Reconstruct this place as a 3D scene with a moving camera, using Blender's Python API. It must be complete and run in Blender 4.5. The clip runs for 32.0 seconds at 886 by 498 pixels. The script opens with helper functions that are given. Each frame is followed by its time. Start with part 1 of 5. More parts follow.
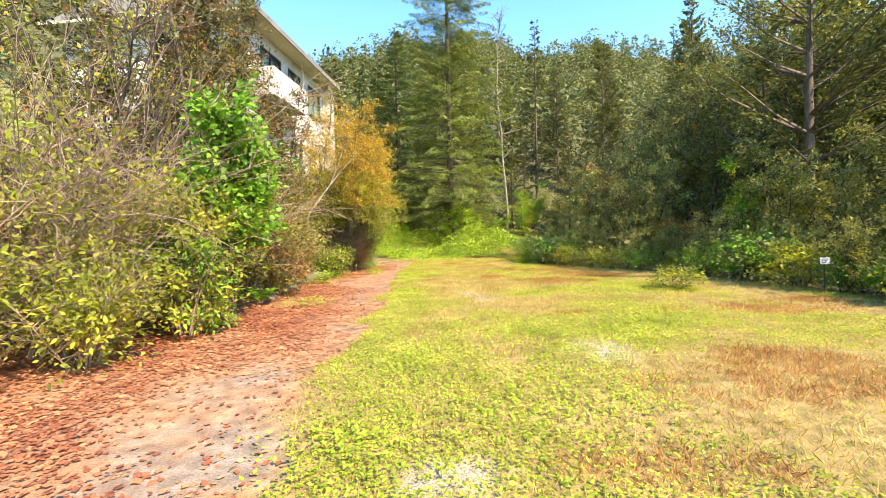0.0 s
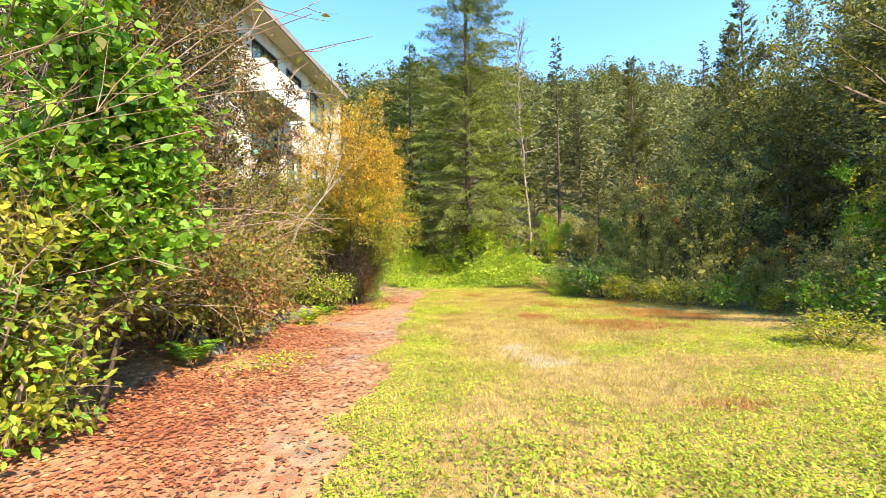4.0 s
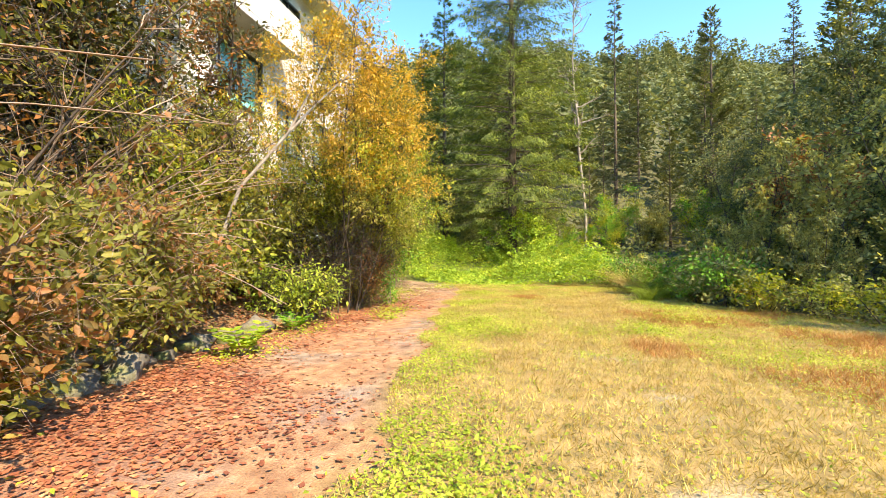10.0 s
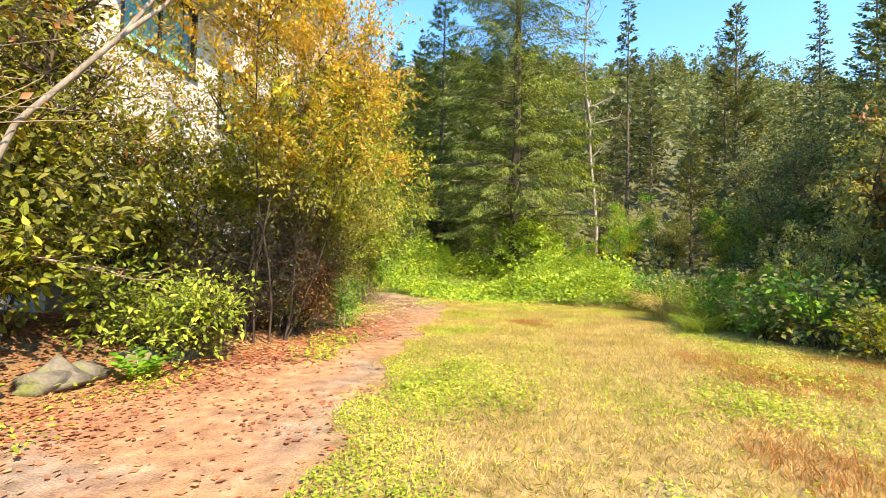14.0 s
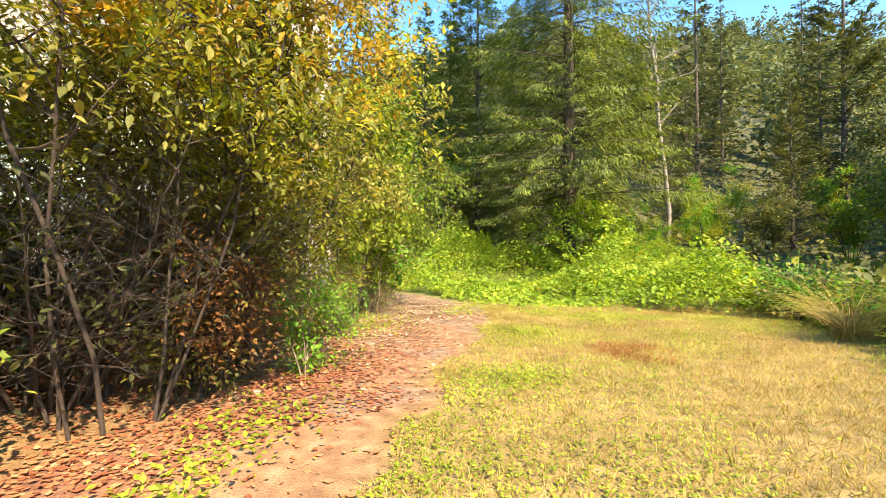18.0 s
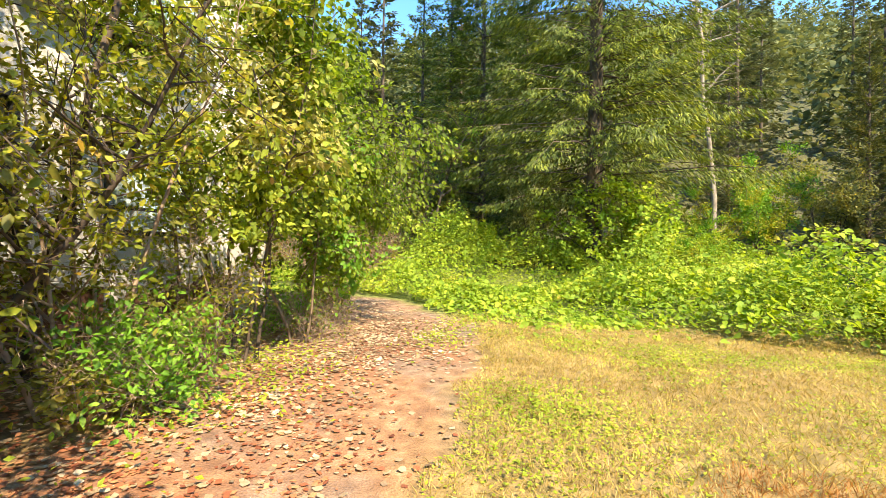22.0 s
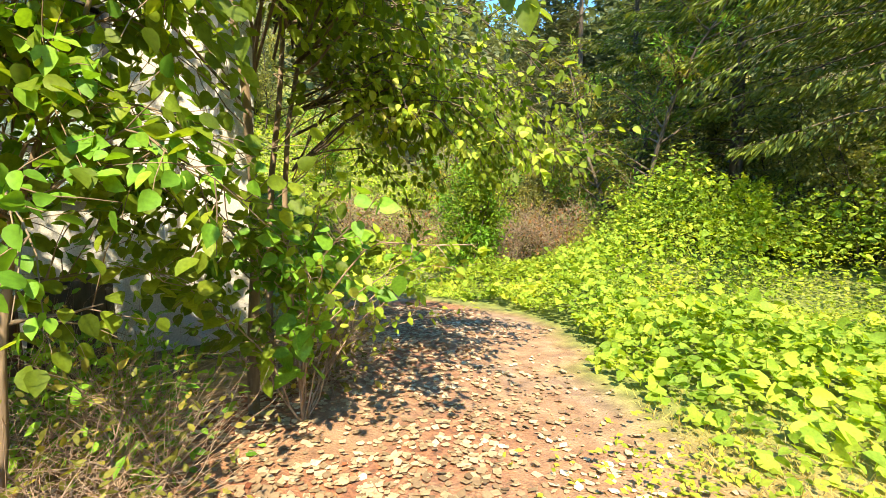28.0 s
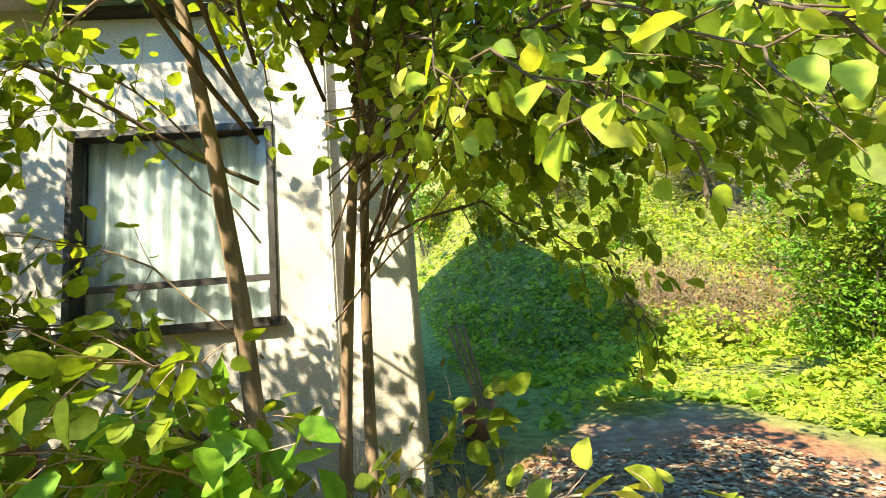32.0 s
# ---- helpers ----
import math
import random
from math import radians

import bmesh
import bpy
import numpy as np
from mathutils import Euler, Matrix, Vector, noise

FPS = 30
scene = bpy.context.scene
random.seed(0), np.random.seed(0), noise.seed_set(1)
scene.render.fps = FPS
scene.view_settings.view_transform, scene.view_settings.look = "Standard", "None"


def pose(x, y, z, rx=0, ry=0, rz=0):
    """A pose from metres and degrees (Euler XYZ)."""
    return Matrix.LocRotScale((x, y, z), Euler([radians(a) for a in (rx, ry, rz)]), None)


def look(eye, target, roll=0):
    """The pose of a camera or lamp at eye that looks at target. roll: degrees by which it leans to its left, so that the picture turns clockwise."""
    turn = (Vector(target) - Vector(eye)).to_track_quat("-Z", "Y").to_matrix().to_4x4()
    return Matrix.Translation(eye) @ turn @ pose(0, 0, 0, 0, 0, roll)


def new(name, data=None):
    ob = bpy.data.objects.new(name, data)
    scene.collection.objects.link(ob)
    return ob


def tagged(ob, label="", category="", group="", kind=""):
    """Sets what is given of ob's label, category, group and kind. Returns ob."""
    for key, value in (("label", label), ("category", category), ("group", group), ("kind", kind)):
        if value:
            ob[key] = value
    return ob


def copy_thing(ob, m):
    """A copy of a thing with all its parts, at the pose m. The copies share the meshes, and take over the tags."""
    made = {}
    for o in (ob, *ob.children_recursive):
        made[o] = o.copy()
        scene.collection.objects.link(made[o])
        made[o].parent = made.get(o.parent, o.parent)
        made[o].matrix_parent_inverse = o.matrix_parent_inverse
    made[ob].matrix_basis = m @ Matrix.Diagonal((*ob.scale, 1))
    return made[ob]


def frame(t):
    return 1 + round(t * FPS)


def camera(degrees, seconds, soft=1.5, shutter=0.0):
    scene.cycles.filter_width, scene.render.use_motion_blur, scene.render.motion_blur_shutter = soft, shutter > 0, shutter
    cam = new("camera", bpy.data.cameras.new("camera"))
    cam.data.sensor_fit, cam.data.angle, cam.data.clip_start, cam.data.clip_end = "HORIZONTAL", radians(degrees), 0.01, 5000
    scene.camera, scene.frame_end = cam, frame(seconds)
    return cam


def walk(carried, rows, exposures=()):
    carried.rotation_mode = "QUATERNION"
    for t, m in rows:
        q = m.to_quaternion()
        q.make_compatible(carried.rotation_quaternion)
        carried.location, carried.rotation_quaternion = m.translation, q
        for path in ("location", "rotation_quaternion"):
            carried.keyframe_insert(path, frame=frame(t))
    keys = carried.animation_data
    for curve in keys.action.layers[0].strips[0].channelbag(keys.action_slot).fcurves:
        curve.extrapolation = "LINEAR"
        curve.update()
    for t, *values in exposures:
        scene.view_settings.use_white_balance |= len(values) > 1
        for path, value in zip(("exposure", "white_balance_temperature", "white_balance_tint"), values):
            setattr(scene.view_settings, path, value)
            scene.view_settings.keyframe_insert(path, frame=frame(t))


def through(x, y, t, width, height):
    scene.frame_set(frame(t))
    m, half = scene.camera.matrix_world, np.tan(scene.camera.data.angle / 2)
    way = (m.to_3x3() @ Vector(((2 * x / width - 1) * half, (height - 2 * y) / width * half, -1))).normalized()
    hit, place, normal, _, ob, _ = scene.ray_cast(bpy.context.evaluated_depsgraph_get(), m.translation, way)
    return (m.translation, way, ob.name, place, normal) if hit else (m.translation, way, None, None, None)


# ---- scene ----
cam = camera(89.5, 32.0, 0.6)
PATH = [
    (0.0, (-0.000, -0.000, 1.605), (-0.004, 1.999, 1.546), -1.28),
    (0.5, (-0.014, 0.526, 1.578), (-0.018, 2.526, 1.535), -0.47),
    (1.0, (0.001, 1.038, 1.570), (-0.026, 3.037, 1.551), -0.32),
    (1.5, (-0.029, 1.544, 1.565), (-0.074, 3.543, 1.571), -0.22),
    (2.0, (-0.147, 2.054, 1.580), (-0.185, 4.054, 1.592), -0.50),
    (2.5, (-0.239, 2.587, 1.574), (-0.280, 4.586, 1.600), -0.75),
    (4.5, (-0.429, 4.504, 1.581), (-0.501, 6.501, 1.652), -0.81),
    (5.0, (-0.423, 4.994, 1.563), (-0.538, 6.990, 1.641), -0.58),
    (5.5, (-0.452, 5.490, 1.545), (-0.603, 7.483, 1.627), -0.60),
    (6.0, (-0.494, 5.951, 1.568), (-0.667, 7.942, 1.656), -0.70),
    (6.5, (-0.511, 6.445, 1.553), (-0.712, 8.433, 1.639), -0.27),
    (7.0, (-0.581, 6.944, 1.524), (-0.798, 8.931, 1.600), -0.24),
    (7.5, (-0.621, 7.431, 1.492), (-0.846, 9.417, 1.555), -0.45),
    (8.0, (-0.650, 7.904, 1.487), (-0.875, 9.891, 1.539), -0.52),
    (8.5, (-0.678, 8.390, 1.491), (-0.887, 10.379, 1.529), -0.15),
    (9.0, (-0.646, 8.854, 1.476), (-0.852, 10.844, 1.504), 0.25),
    (9.5, (-0.668, 9.311, 1.444), (-0.884, 11.300, 1.465), 0.18),
    (10.0, (-0.701, 9.784, 1.460), (-0.919, 11.772, 1.485), -0.20),
    (10.5, (-0.684, 10.254, 1.462), (-0.905, 12.242, 1.497), -0.49),
    (11.0, (-0.727, 10.755, 1.414), (-0.945, 12.742, 1.449), -0.20),
    (11.5, (-0.717, 11.214, 1.399), (-0.943, 13.201, 1.437), -0.06),
    (12.0, (-0.681, 11.691, 1.412), (-0.907, 13.678, 1.464), 0.27),
    (12.5, (-0.690, 12.167, 1.405), (-0.907, 14.154, 1.470), 0.42),
    (13.0, (-0.650, 12.603, 1.370), (-0.869, 14.589, 1.445), 0.46),
    (13.5, (-0.601, 13.004, 1.386), (-0.816, 14.990, 1.463), 1.28),
    (15.5, (-0.466, 15.113, 1.425), (-0.733, 17.093, 1.496), 1.23),
    (16.0, (-0.530, 15.653, 1.464), (-0.853, 17.626, 1.518), 1.01),
    (16.5, (-0.665, 16.172, 1.439), (-1.031, 18.138, 1.497), 0.47),
    (17.0, (-0.782, 16.688, 1.427), (-1.166, 18.651, 1.479), -0.12),
    (17.5, (-0.846, 17.266, 1.458), (-1.240, 19.226, 1.509), -0.14),
    (18.0, (-0.959, 17.836, 1.430), (-1.363, 19.794, 1.470), 0.06),
    (18.5, (-1.011, 18.387, 1.406), (-1.421, 20.344, 1.445), -0.02),
    (19.0, (-1.072, 18.959, 1.409), (-1.483, 20.916, 1.450), -0.02),
    (19.5, (-1.194, 19.521, 1.459), (-1.594, 21.480, 1.501), 0.27),
    (20.0, (-1.230, 20.045, 1.473), (-1.633, 22.004, 1.511), 0.34),
    (20.5, (-1.256, 20.557, 1.466), (-1.665, 22.514, 1.495), 0.43),
    (21.0, (-1.279, 21.103, 1.526), (-1.683, 23.062, 1.547), 0.71),
    (21.5, (-1.229, 21.650, 1.554), (-1.646, 23.606, 1.569), 0.74),
    (22.0, (-1.231, 22.174, 1.509), (-1.670, 24.125, 1.515), 0.91),
    (22.5, (-1.211, 22.698, 1.540), (-1.668, 24.645, 1.551), 0.86),
    (23.0, (-1.147, 23.216, 1.577), (-1.634, 25.156, 1.610), 0.94),
    (23.5, (-1.166, 23.725, 1.553), (-1.700, 25.651, 1.600), 0.89),
    (24.0, (-1.205, 24.188, 1.529), (-1.833, 26.086, 1.578), 0.76),
    (24.5, (-1.198, 24.779, 1.531), (-1.930, 26.639, 1.592), 0.81),
    (26.5, (-1.766, 27.582, 1.441), (-2.692, 29.354, 1.449), 1.02),
    (27.0, (-1.913, 27.971, 1.449), (-2.969, 29.669, 1.431), 1.73),
    (27.5, (-2.089, 28.354, 1.487), (-3.284, 29.957, 1.428), 1.91),
    (28.0, (-2.372, 28.612, 1.425), (-3.653, 30.145, 1.346), 0.91),
    (28.5, (-2.680, 28.888, 1.470), (-3.970, 30.414, 1.370), 0.34),
    (29.0, (-2.817, 29.283, 1.456), (-4.103, 30.811, 1.345), 0.49),
    (29.5, (-2.915, 29.675, 1.473), (-4.186, 31.214, 1.352), 0.56),
    (30.0, (-3.049, 30.086, 1.469), (-4.294, 31.645, 1.329), 0.82),
    (30.5, (-3.182, 30.362, 1.465), (-4.579, 31.787, 1.335), -0.24),
    (31.0, (-3.364, 30.629, 1.565), (-5.060, 31.690, 1.573), -2.65),
    (31.5, (-3.551, 30.754, 1.614), (-5.427, 31.426, 1.775), -4.02),
    (32.0, (-3.613, 30.822, 1.670), (-5.563, 31.164, 1.950), -4.92),
]
EXPOSURE = 2.08
walk(cam, [(t, look(eye, target, roll)) for t, eye, target, roll in PATH], [(0, EXPOSURE, 7900, 14), (24, EXPOSURE + 0.03, 7900, 13), (28, EXPOSURE + 0.16, 7700, 8), (31, EXPOSURE + 0.25, 7630, 8), (32, EXPOSURE + 0.42, 7600, 8)])

# ---- light ----
SUN_AZIMUTH, SUN_HEIGHT = radians(136), radians(46.5)
world = bpy.data.worlds.new("sky")
scene.world = world
world.use_nodes = True
sky = world.node_tree.nodes.new("ShaderNodeTexSky")
sky.sky_type, sky.sun_disc = "NISHITA", False
sky.sun_elevation, sky.sun_rotation = SUN_HEIGHT, SUN_AZIMUTH
sky.air_density, sky.dust_density, sky.ozone_density = 1.0, 0.0, 1.08
backing = world.node_tree.nodes["Background"]
backing.inputs["Strength"].default_value = 0.15
deep = world.node_tree.nodes.new("ShaderNodeHueSaturation")
deep.inputs["Saturation"].default_value = 1.34
world.node_tree.links.new(sky.outputs[0], deep.inputs["Color"])
world.node_tree.links.new(deep.outputs[0], backing.inputs["Color"])
sun = new("sun", bpy.data.lights.new("sun", "SUN"))
sun.data.energy, sun.data.angle, sun.data.color = 3.15, radians(0.55), (1.0, 0.90, 0.72)
toward = Vector((math.sin(SUN_AZIMUTH) * math.cos(SUN_HEIGHT), math.cos(SUN_AZIMUTH) * math.cos(SUN_HEIGHT), math.sin(SUN_HEIGHT)))
sun.matrix_world = look(toward * 60, (0, 0, 0))


# ---- materials ----
def shader(name):
    m = bpy.data.materials.new(name)
    m.use_nodes = True
    t = m.node_tree
    return m, t, t.nodes["Principled BSDF"], t.nodes["Material Output"]


def node(tree, kind, links=(), **values):
    n = tree.nodes.new("ShaderNode" + kind)
    for k, v in values.items():
        n.inputs[k.replace("_", " ")].default_value = v
    for k, v in links:
        tree.links.new(v, n.inputs[k])
    return n


def ramp(tree, factor, stops):
    n = tree.nodes.new("ShaderNodeValToRGB")
    while len(n.color_ramp.elements) < len(stops):
        n.color_ramp.elements.new(0.5)
    for e, (p, c) in zip(n.color_ramp.elements, stops):
        e.position, e.color = p, (*c, 1)
    tree.links.new(factor, n.inputs[0])
    return n.outputs[0]


def mix(tree, factor, a, b, mode="MIX"):
    n = tree.nodes.new("ShaderNodeMix")
    n.data_type, n.blend_type = "RGBA", mode
    for i, v in ((0, factor), (6, a), (7, b)):
        if isinstance(v, bpy.types.NodeSocket):
            tree.links.new(v, n.inputs[i])
        else:
            n.inputs[i].default_value = v if i == 0 else (*v, 1)
    return n.outputs[2]


def leafy(name, stops, through=0.35, rough=0.55, gloss=0.35):
    """Leaves whose colour varies leaf by leaf, with sunlight passing through them."""
    m, t, p, out = shader(name)
    geo = node(t, "NewGeometry")
    coord = node(t, "TexCoord")
    spots = node(t, "TexNoise", [("Vector", coord.outputs["Object"])], Scale=1.1, Detail=2.0)
    add = node(t, "Math", [(0, geo.outputs["Random Per Island"]), (1, spots.outputs[0])])
    add.operation = "MULTIPLY_ADD"
    t.links.new(geo.outputs["Random Per Island"], add.inputs[0])
    add.inputs[1].default_value = 0.6
    scaled = node(t, "Math", [(0, spots.outputs[0])])
    scaled.operation = "MULTIPLY"
    scaled.inputs[1].default_value = 0.4
    t.links.new(scaled.outputs[0], add.inputs[2])
    colour = ramp(t, add.outputs[0], stops)
    grain = node(t, "TexNoise", [("Vector", coord.outputs["Object"])], Scale=55.0, Detail=2.0)
    colour = mix(t, 0.5, colour, ramp(t, grain.outputs[0], [(0.3, (0.55, 0.55, 0.5)), (0.65, (1.1, 1.1, 1.0))]), "MULTIPLY")
    t.links.new(colour, p.inputs["Base Color"])
    p.inputs["Roughness"].default_value = rough
    p.inputs["Specular IOR Level"].default_value = gloss
    tr = node(t, "BsdfTranslucent")
    warm = mix(t, 1.0, colour, (1.25, 1.15, 0.55), "MULTIPLY")
    t.links.new(warm, tr.inputs["Color"])
    m2 = node(t, "MixShader", Fac=through)
    t.links.new(p.outputs[0], m2.inputs[1])
    t.links.new(tr.outputs[0], m2.inputs[2])
    t.links.new(m2.outputs[0], out.inputs["Surface"])
    return m


def rough_stuff(name, stops, scale=6.0, fine=40.0, rough=0.9, bump=0.4, stretch=(1, 1, 1), depth=0.02):
    m, t, p, out = shader(name)
    coord = node(t, "TexCoord")
    mp = node(t, "Mapping", [("Vector", coord.outputs["Object"])], Scale=stretch)
    a = node(t, "TexNoise", [("Vector", mp.outputs[0])], Scale=scale, Detail=6.0)
    b = node(t, "TexNoise", [("Vector", mp.outputs[0])], Scale=fine, Detail=4.0)
    colour = mix(t, 0.6, ramp(t, a.outputs[0], stops), ramp(t, b.outputs[0], [(0.3, (0.5, 0.5, 0.5)), (0.7, (1.15, 1.15, 1.15))]), "MULTIPLY")
    t.links.new(colour, p.inputs["Base Color"])
    p.inputs["Roughness"].default_value = rough
    bm = node(t, "Bump", [("Height", b.outputs[0])], Strength=bump, Distance=depth)
    t.links.new(bm.outputs[0], p.inputs["Normal"])
    return m


BARK = rough_stuff("brown_bark", [(0.3, (0.05, 0.035, 0.025)), (0.7, (0.16, 0.12, 0.085))], 8, 30, stretch=(1, 1, 0.25))
BARK_MID = rough_stuff("stem_bark", [(0.3, (0.13, 0.09, 0.06)), (0.7, (0.30, 0.22, 0.14))], 8, 30, stretch=(1, 1, 0.25))
BARK_PALE = rough_stuff("pale_bark", [(0.3, (0.16, 0.13, 0.10)), (0.7, (0.36, 0.31, 0.25))], 8, 30, stretch=(1, 1, 0.3))
TWIG = rough_stuff("dry_twig", [(0.3, (0.22, 0.14, 0.10)), (0.7, (0.50, 0.37, 0.27))], 3, 20)
# Dark wood; on the tall left shrubs it also paints interior shade.
TWIG_DARK = rough_stuff("dark_twig", [(0.3, (0.035, 0.025, 0.02)), (0.7, (0.11, 0.08, 0.06))], 3, 20)
PLASTER = rough_stuff("white_plaster", [(0.3, (0.44, 0.42, 0.38)), (0.6, (0.63, 0.61, 0.57))], 1.2, 60, 0.9, 0.5, depth=0.01)
SOFFIT = rough_stuff("cream_paint", [(0.3, (0.55, 0.52, 0.36)), (0.7, (0.70, 0.66, 0.48))], 1.0, 30, 0.8, 0.15)
ROOFING = rough_stuff("roof_sheet", [(0.3, (0.16, 0.15, 0.14)), (0.7, (0.30, 0.28, 0.26))], 1.0, 30, 0.7, 0.2)
CONCRETE = rough_stuff("bare_concrete", [(0.3, (0.26, 0.25, 0.23)), (0.7, (0.46, 0.44, 0.41))], 1.0, 40, 0.9, 0.3)
STONE = rough_stuff("mossy_stone", [(0.3, (0.06, 0.055, 0.045)), (0.5, (0.17, 0.15, 0.12)), (0.66, (0.14, 0.16, 0.04))], 2.2, 25, 0.95, 0.6)
DARKWOOD = rough_stuff("dark_window_paint", [(0.3, (0.02, 0.018, 0.016)), (0.7, (0.05, 0.045, 0.04))], 3, 40, 0.5, 0.2)
WHITEMETAL = rough_stuff("white_painted_metal", [(0.3, (0.6, 0.6, 0.58)), (0.7, (0.8, 0.8, 0.78))], 3, 30, 0.45, 0.1)
RAILGREEN = rough_stuff("green_painted_metal", [(0.3, (0.08, 0.17, 0.14)), (0.7, (0.18, 0.30, 0.25))], 3, 30, 0.5, 0.1)
CURTAIN = rough_stuff("pale_curtain", [(0.3, (0.22, 0.30, 0.31)), (0.7, (0.48, 0.56, 0.56))], 1.5, 30, 0.9, 0.3, stretch=(6, 6, 0.3))
CURTAIN_TEAL = rough_stuff("teal_curtain", [(0.3, (0.08, 0.42, 0.36)), (0.7, (0.25, 0.62, 0.55))], 1.5, 30, 0.9, 0.3, stretch=(6, 6, 0.3))
TERRACOTTA = rough_stuff("terracotta", [(0.3, (0.24, 0.08, 0.05)), (0.7, (0.42, 0.17, 0.10))], 6, 50, 0.8, 0.2)
RUSTY = rough_stuff("rusty_brown_boards", [(0.3, (0.07, 0.03, 0.02)), (0.7, (0.22, 0.10, 0.06))], 3, 30, 0.8, 0.4, stretch=(1, 1, 0.3))
m, t, p, out = shader("window_glass")
p.inputs["Base Color"].default_value = (0.9, 0.95, 0.95, 1)
p.inputs["Roughness"].default_value = 0.03
p.inputs["Transmission Weight"].default_value = 1.0
p.inputs["IOR"].default_value = 1.36
GLASS = m

L_BRIGHT = leafy("bright_green_leaf", [(0.15, (0.0704, 0.19, 0.018)), (0.5, (0.176, 0.38, 0.036)), (0.85, (0.299, 0.52, 0.054))], 0.4)
L_VINE = leafy("kudzu_leaf", [(0.1, (0.15, 0.27, 0.035)), (0.35, (0.29, 0.45, 0.055)), (0.65, (0.47, 0.60, 0.08)), (0.85, (0.62, 0.66, 0.10)), (0.98, (0.72, 0.58, 0.12))], 0.5, 0.6, 0.25)
L_CREEPER = leafy("creeper_leaf", [(0.12, (0.11, 0.16, 0.03)), (0.4, (0.26, 0.36, 0.05)), (0.7, (0.45, 0.53, 0.08)), (0.9, (0.55, 0.48, 0.12))], 0.48, 0.6, 0.25)
L_YELLOW = leafy("yellow_green_leaf", [(0.15, (0.14, 0.19, 0.02)), (0.45, (0.32, 0.38, 0.045)), (0.72, (0.55, 0.52, 0.065)), (0.92, (0.54, 0.35, 0.07))], 0.5)
L_OLIVE = leafy("olive_leaf", [(0.15, (0.09, 0.10, 0.02)), (0.5, (0.24, 0.25, 0.05)), (0.75, (0.41, 0.36, 0.08)), (0.93, (0.46, 0.25, 0.085))], 0.5)
L_ORANGE = leafy("orange_leaf", [(0.15, (0.26, 0.24, 0.04)), (0.4, (0.52, 0.36, 0.05)), (0.7, (0.66, 0.38, 0.07)), (0.9, (0.64, 0.5, 0.12))], 0.42)
L_RUST = leafy("rust_red_leaf", [(0.15, (0.12, 0.09, 0.03)), (0.45, (0.28, 0.13, 0.04)), (0.7, (0.36, 0.15, 0.06)), (0.9, (0.30, 0.22, 0.05))], 0.3)
L_PINK = leafy("dried_pinkish_leaf", [(0.15, (0.26, 0.29, 0.05)), (0.5, (0.48, 0.47, 0.14)), (0.75, (0.62, 0.54, 0.24)), (0.92, (0.60, 0.40, 0.28))], 0.48)
L_DARK = leafy("dark_green_leaf", [(0.15, (0.15, 0.165, 0.075)), (0.5, (0.28, 0.30, 0.12)), (0.8, (0.45, 0.45, 0.16)), (0.95, (0.60, 0.50, 0.17))], 0.52, 0.6, 0.2)
L_BIG = leafy("broad_green_leaf", [(0.15, (0.09, 0.15, 0.02)), (0.5, (0.22, 0.33, 0.035)), (0.8, (0.37, 0.47, 0.055)), (0.95, (0.52, 0.48, 0.11))], 0.6)
# Dark olive standing in for unlit foliage: shade is in the leaf colour.
L_SHADED = leafy("olive_leaf_painted_as_shaded", [(0.15, (0.035, 0.04, 0.015)), (0.5, (0.075, 0.08, 0.025)), (0.8, (0.13, 0.12, 0.035)), (0.95, (0.30, 0.12, 0.04))], 0.3)
N_LARCH = leafy("larch_needles", [(0.15, (0.06, 0.09, 0.02)), (0.5, (0.155, 0.205, 0.035)), (0.85, (0.40, 0.45, 0.065))], 0.38)
N_SPRUCE = leafy("spruce_needles", [(0.15, (0.06, 0.075, 0.045)), (0.5, (0.11, 0.135, 0.075)), (0.85, (0.2, 0.225, 0.11))], 0.3)
N_PINE = leafy("pine_needles", [(0.15, (0.06, 0.08, 0.035)), (0.5, (0.13, 0.155, 0.06)), (0.8, (0.24, 0.25, 0.08)), (0.95, (0.55, 0.42, 0.06))], 0.3)
F_WOODS = leafy("far_woods_foliage", [(0.15, (0.0875, 0.108, 0.0587)), (0.5, (0.167, 0.196, 0.0978)), (0.8, (0.274, 0.293, 0.127)), (0.95, (0.411, 0.323, 0.137))], 0.3, 0.8, 0.1)
G_STRAW = leafy("straw_grass", [(0.15, (0.34, 0.25, 0.065)), (0.5, (0.60, 0.455, 0.14)), (0.85, (0.80, 0.68, 0.30))], 0.3)
G_BROWN = leafy("brown_grass", [(0.15, (0.34, 0.14, 0.045)), (0.5, (0.54, 0.26, 0.085)), (0.85, (0.70, 0.42, 0.17))], 0.3)
G_GREEN = leafy("green_weeds", [(0.15, (0.20, 0.27, 0.03)), (0.5, (0.38, 0.50, 0.055)), (0.85, (0.62, 0.64, 0.11))], 0.5)
L_LITTER = leafy("fallen_red_leaf", [(0.12, (0.16, 0.05, 0.03)), (0.4, (0.36, 0.12, 0.06)), (0.65, (0.5, 0.21, 0.1)), (0.9, (0.58, 0.34, 0.17))], 0.1, 0.7)
L_PALELITTER = leafy("fallen_pale_leaf", [(0.12, (0.15, 0.095, 0.06)), (0.4, (0.36, 0.26, 0.165)), (0.65, (0.54, 0.42, 0.29)), (0.9, (0.68, 0.59, 0.45))], 0.1, 0.7)
L_LIME = leafy("pale_lime_leaf", [(0.15, (0.184, 0.32, 0.028)), (0.5, (0.386, 0.52, 0.056)), (0.85, (0.57, 0.60, 0.126)), (0.95, (0.552, 0.42, 0.175))], 0.45)


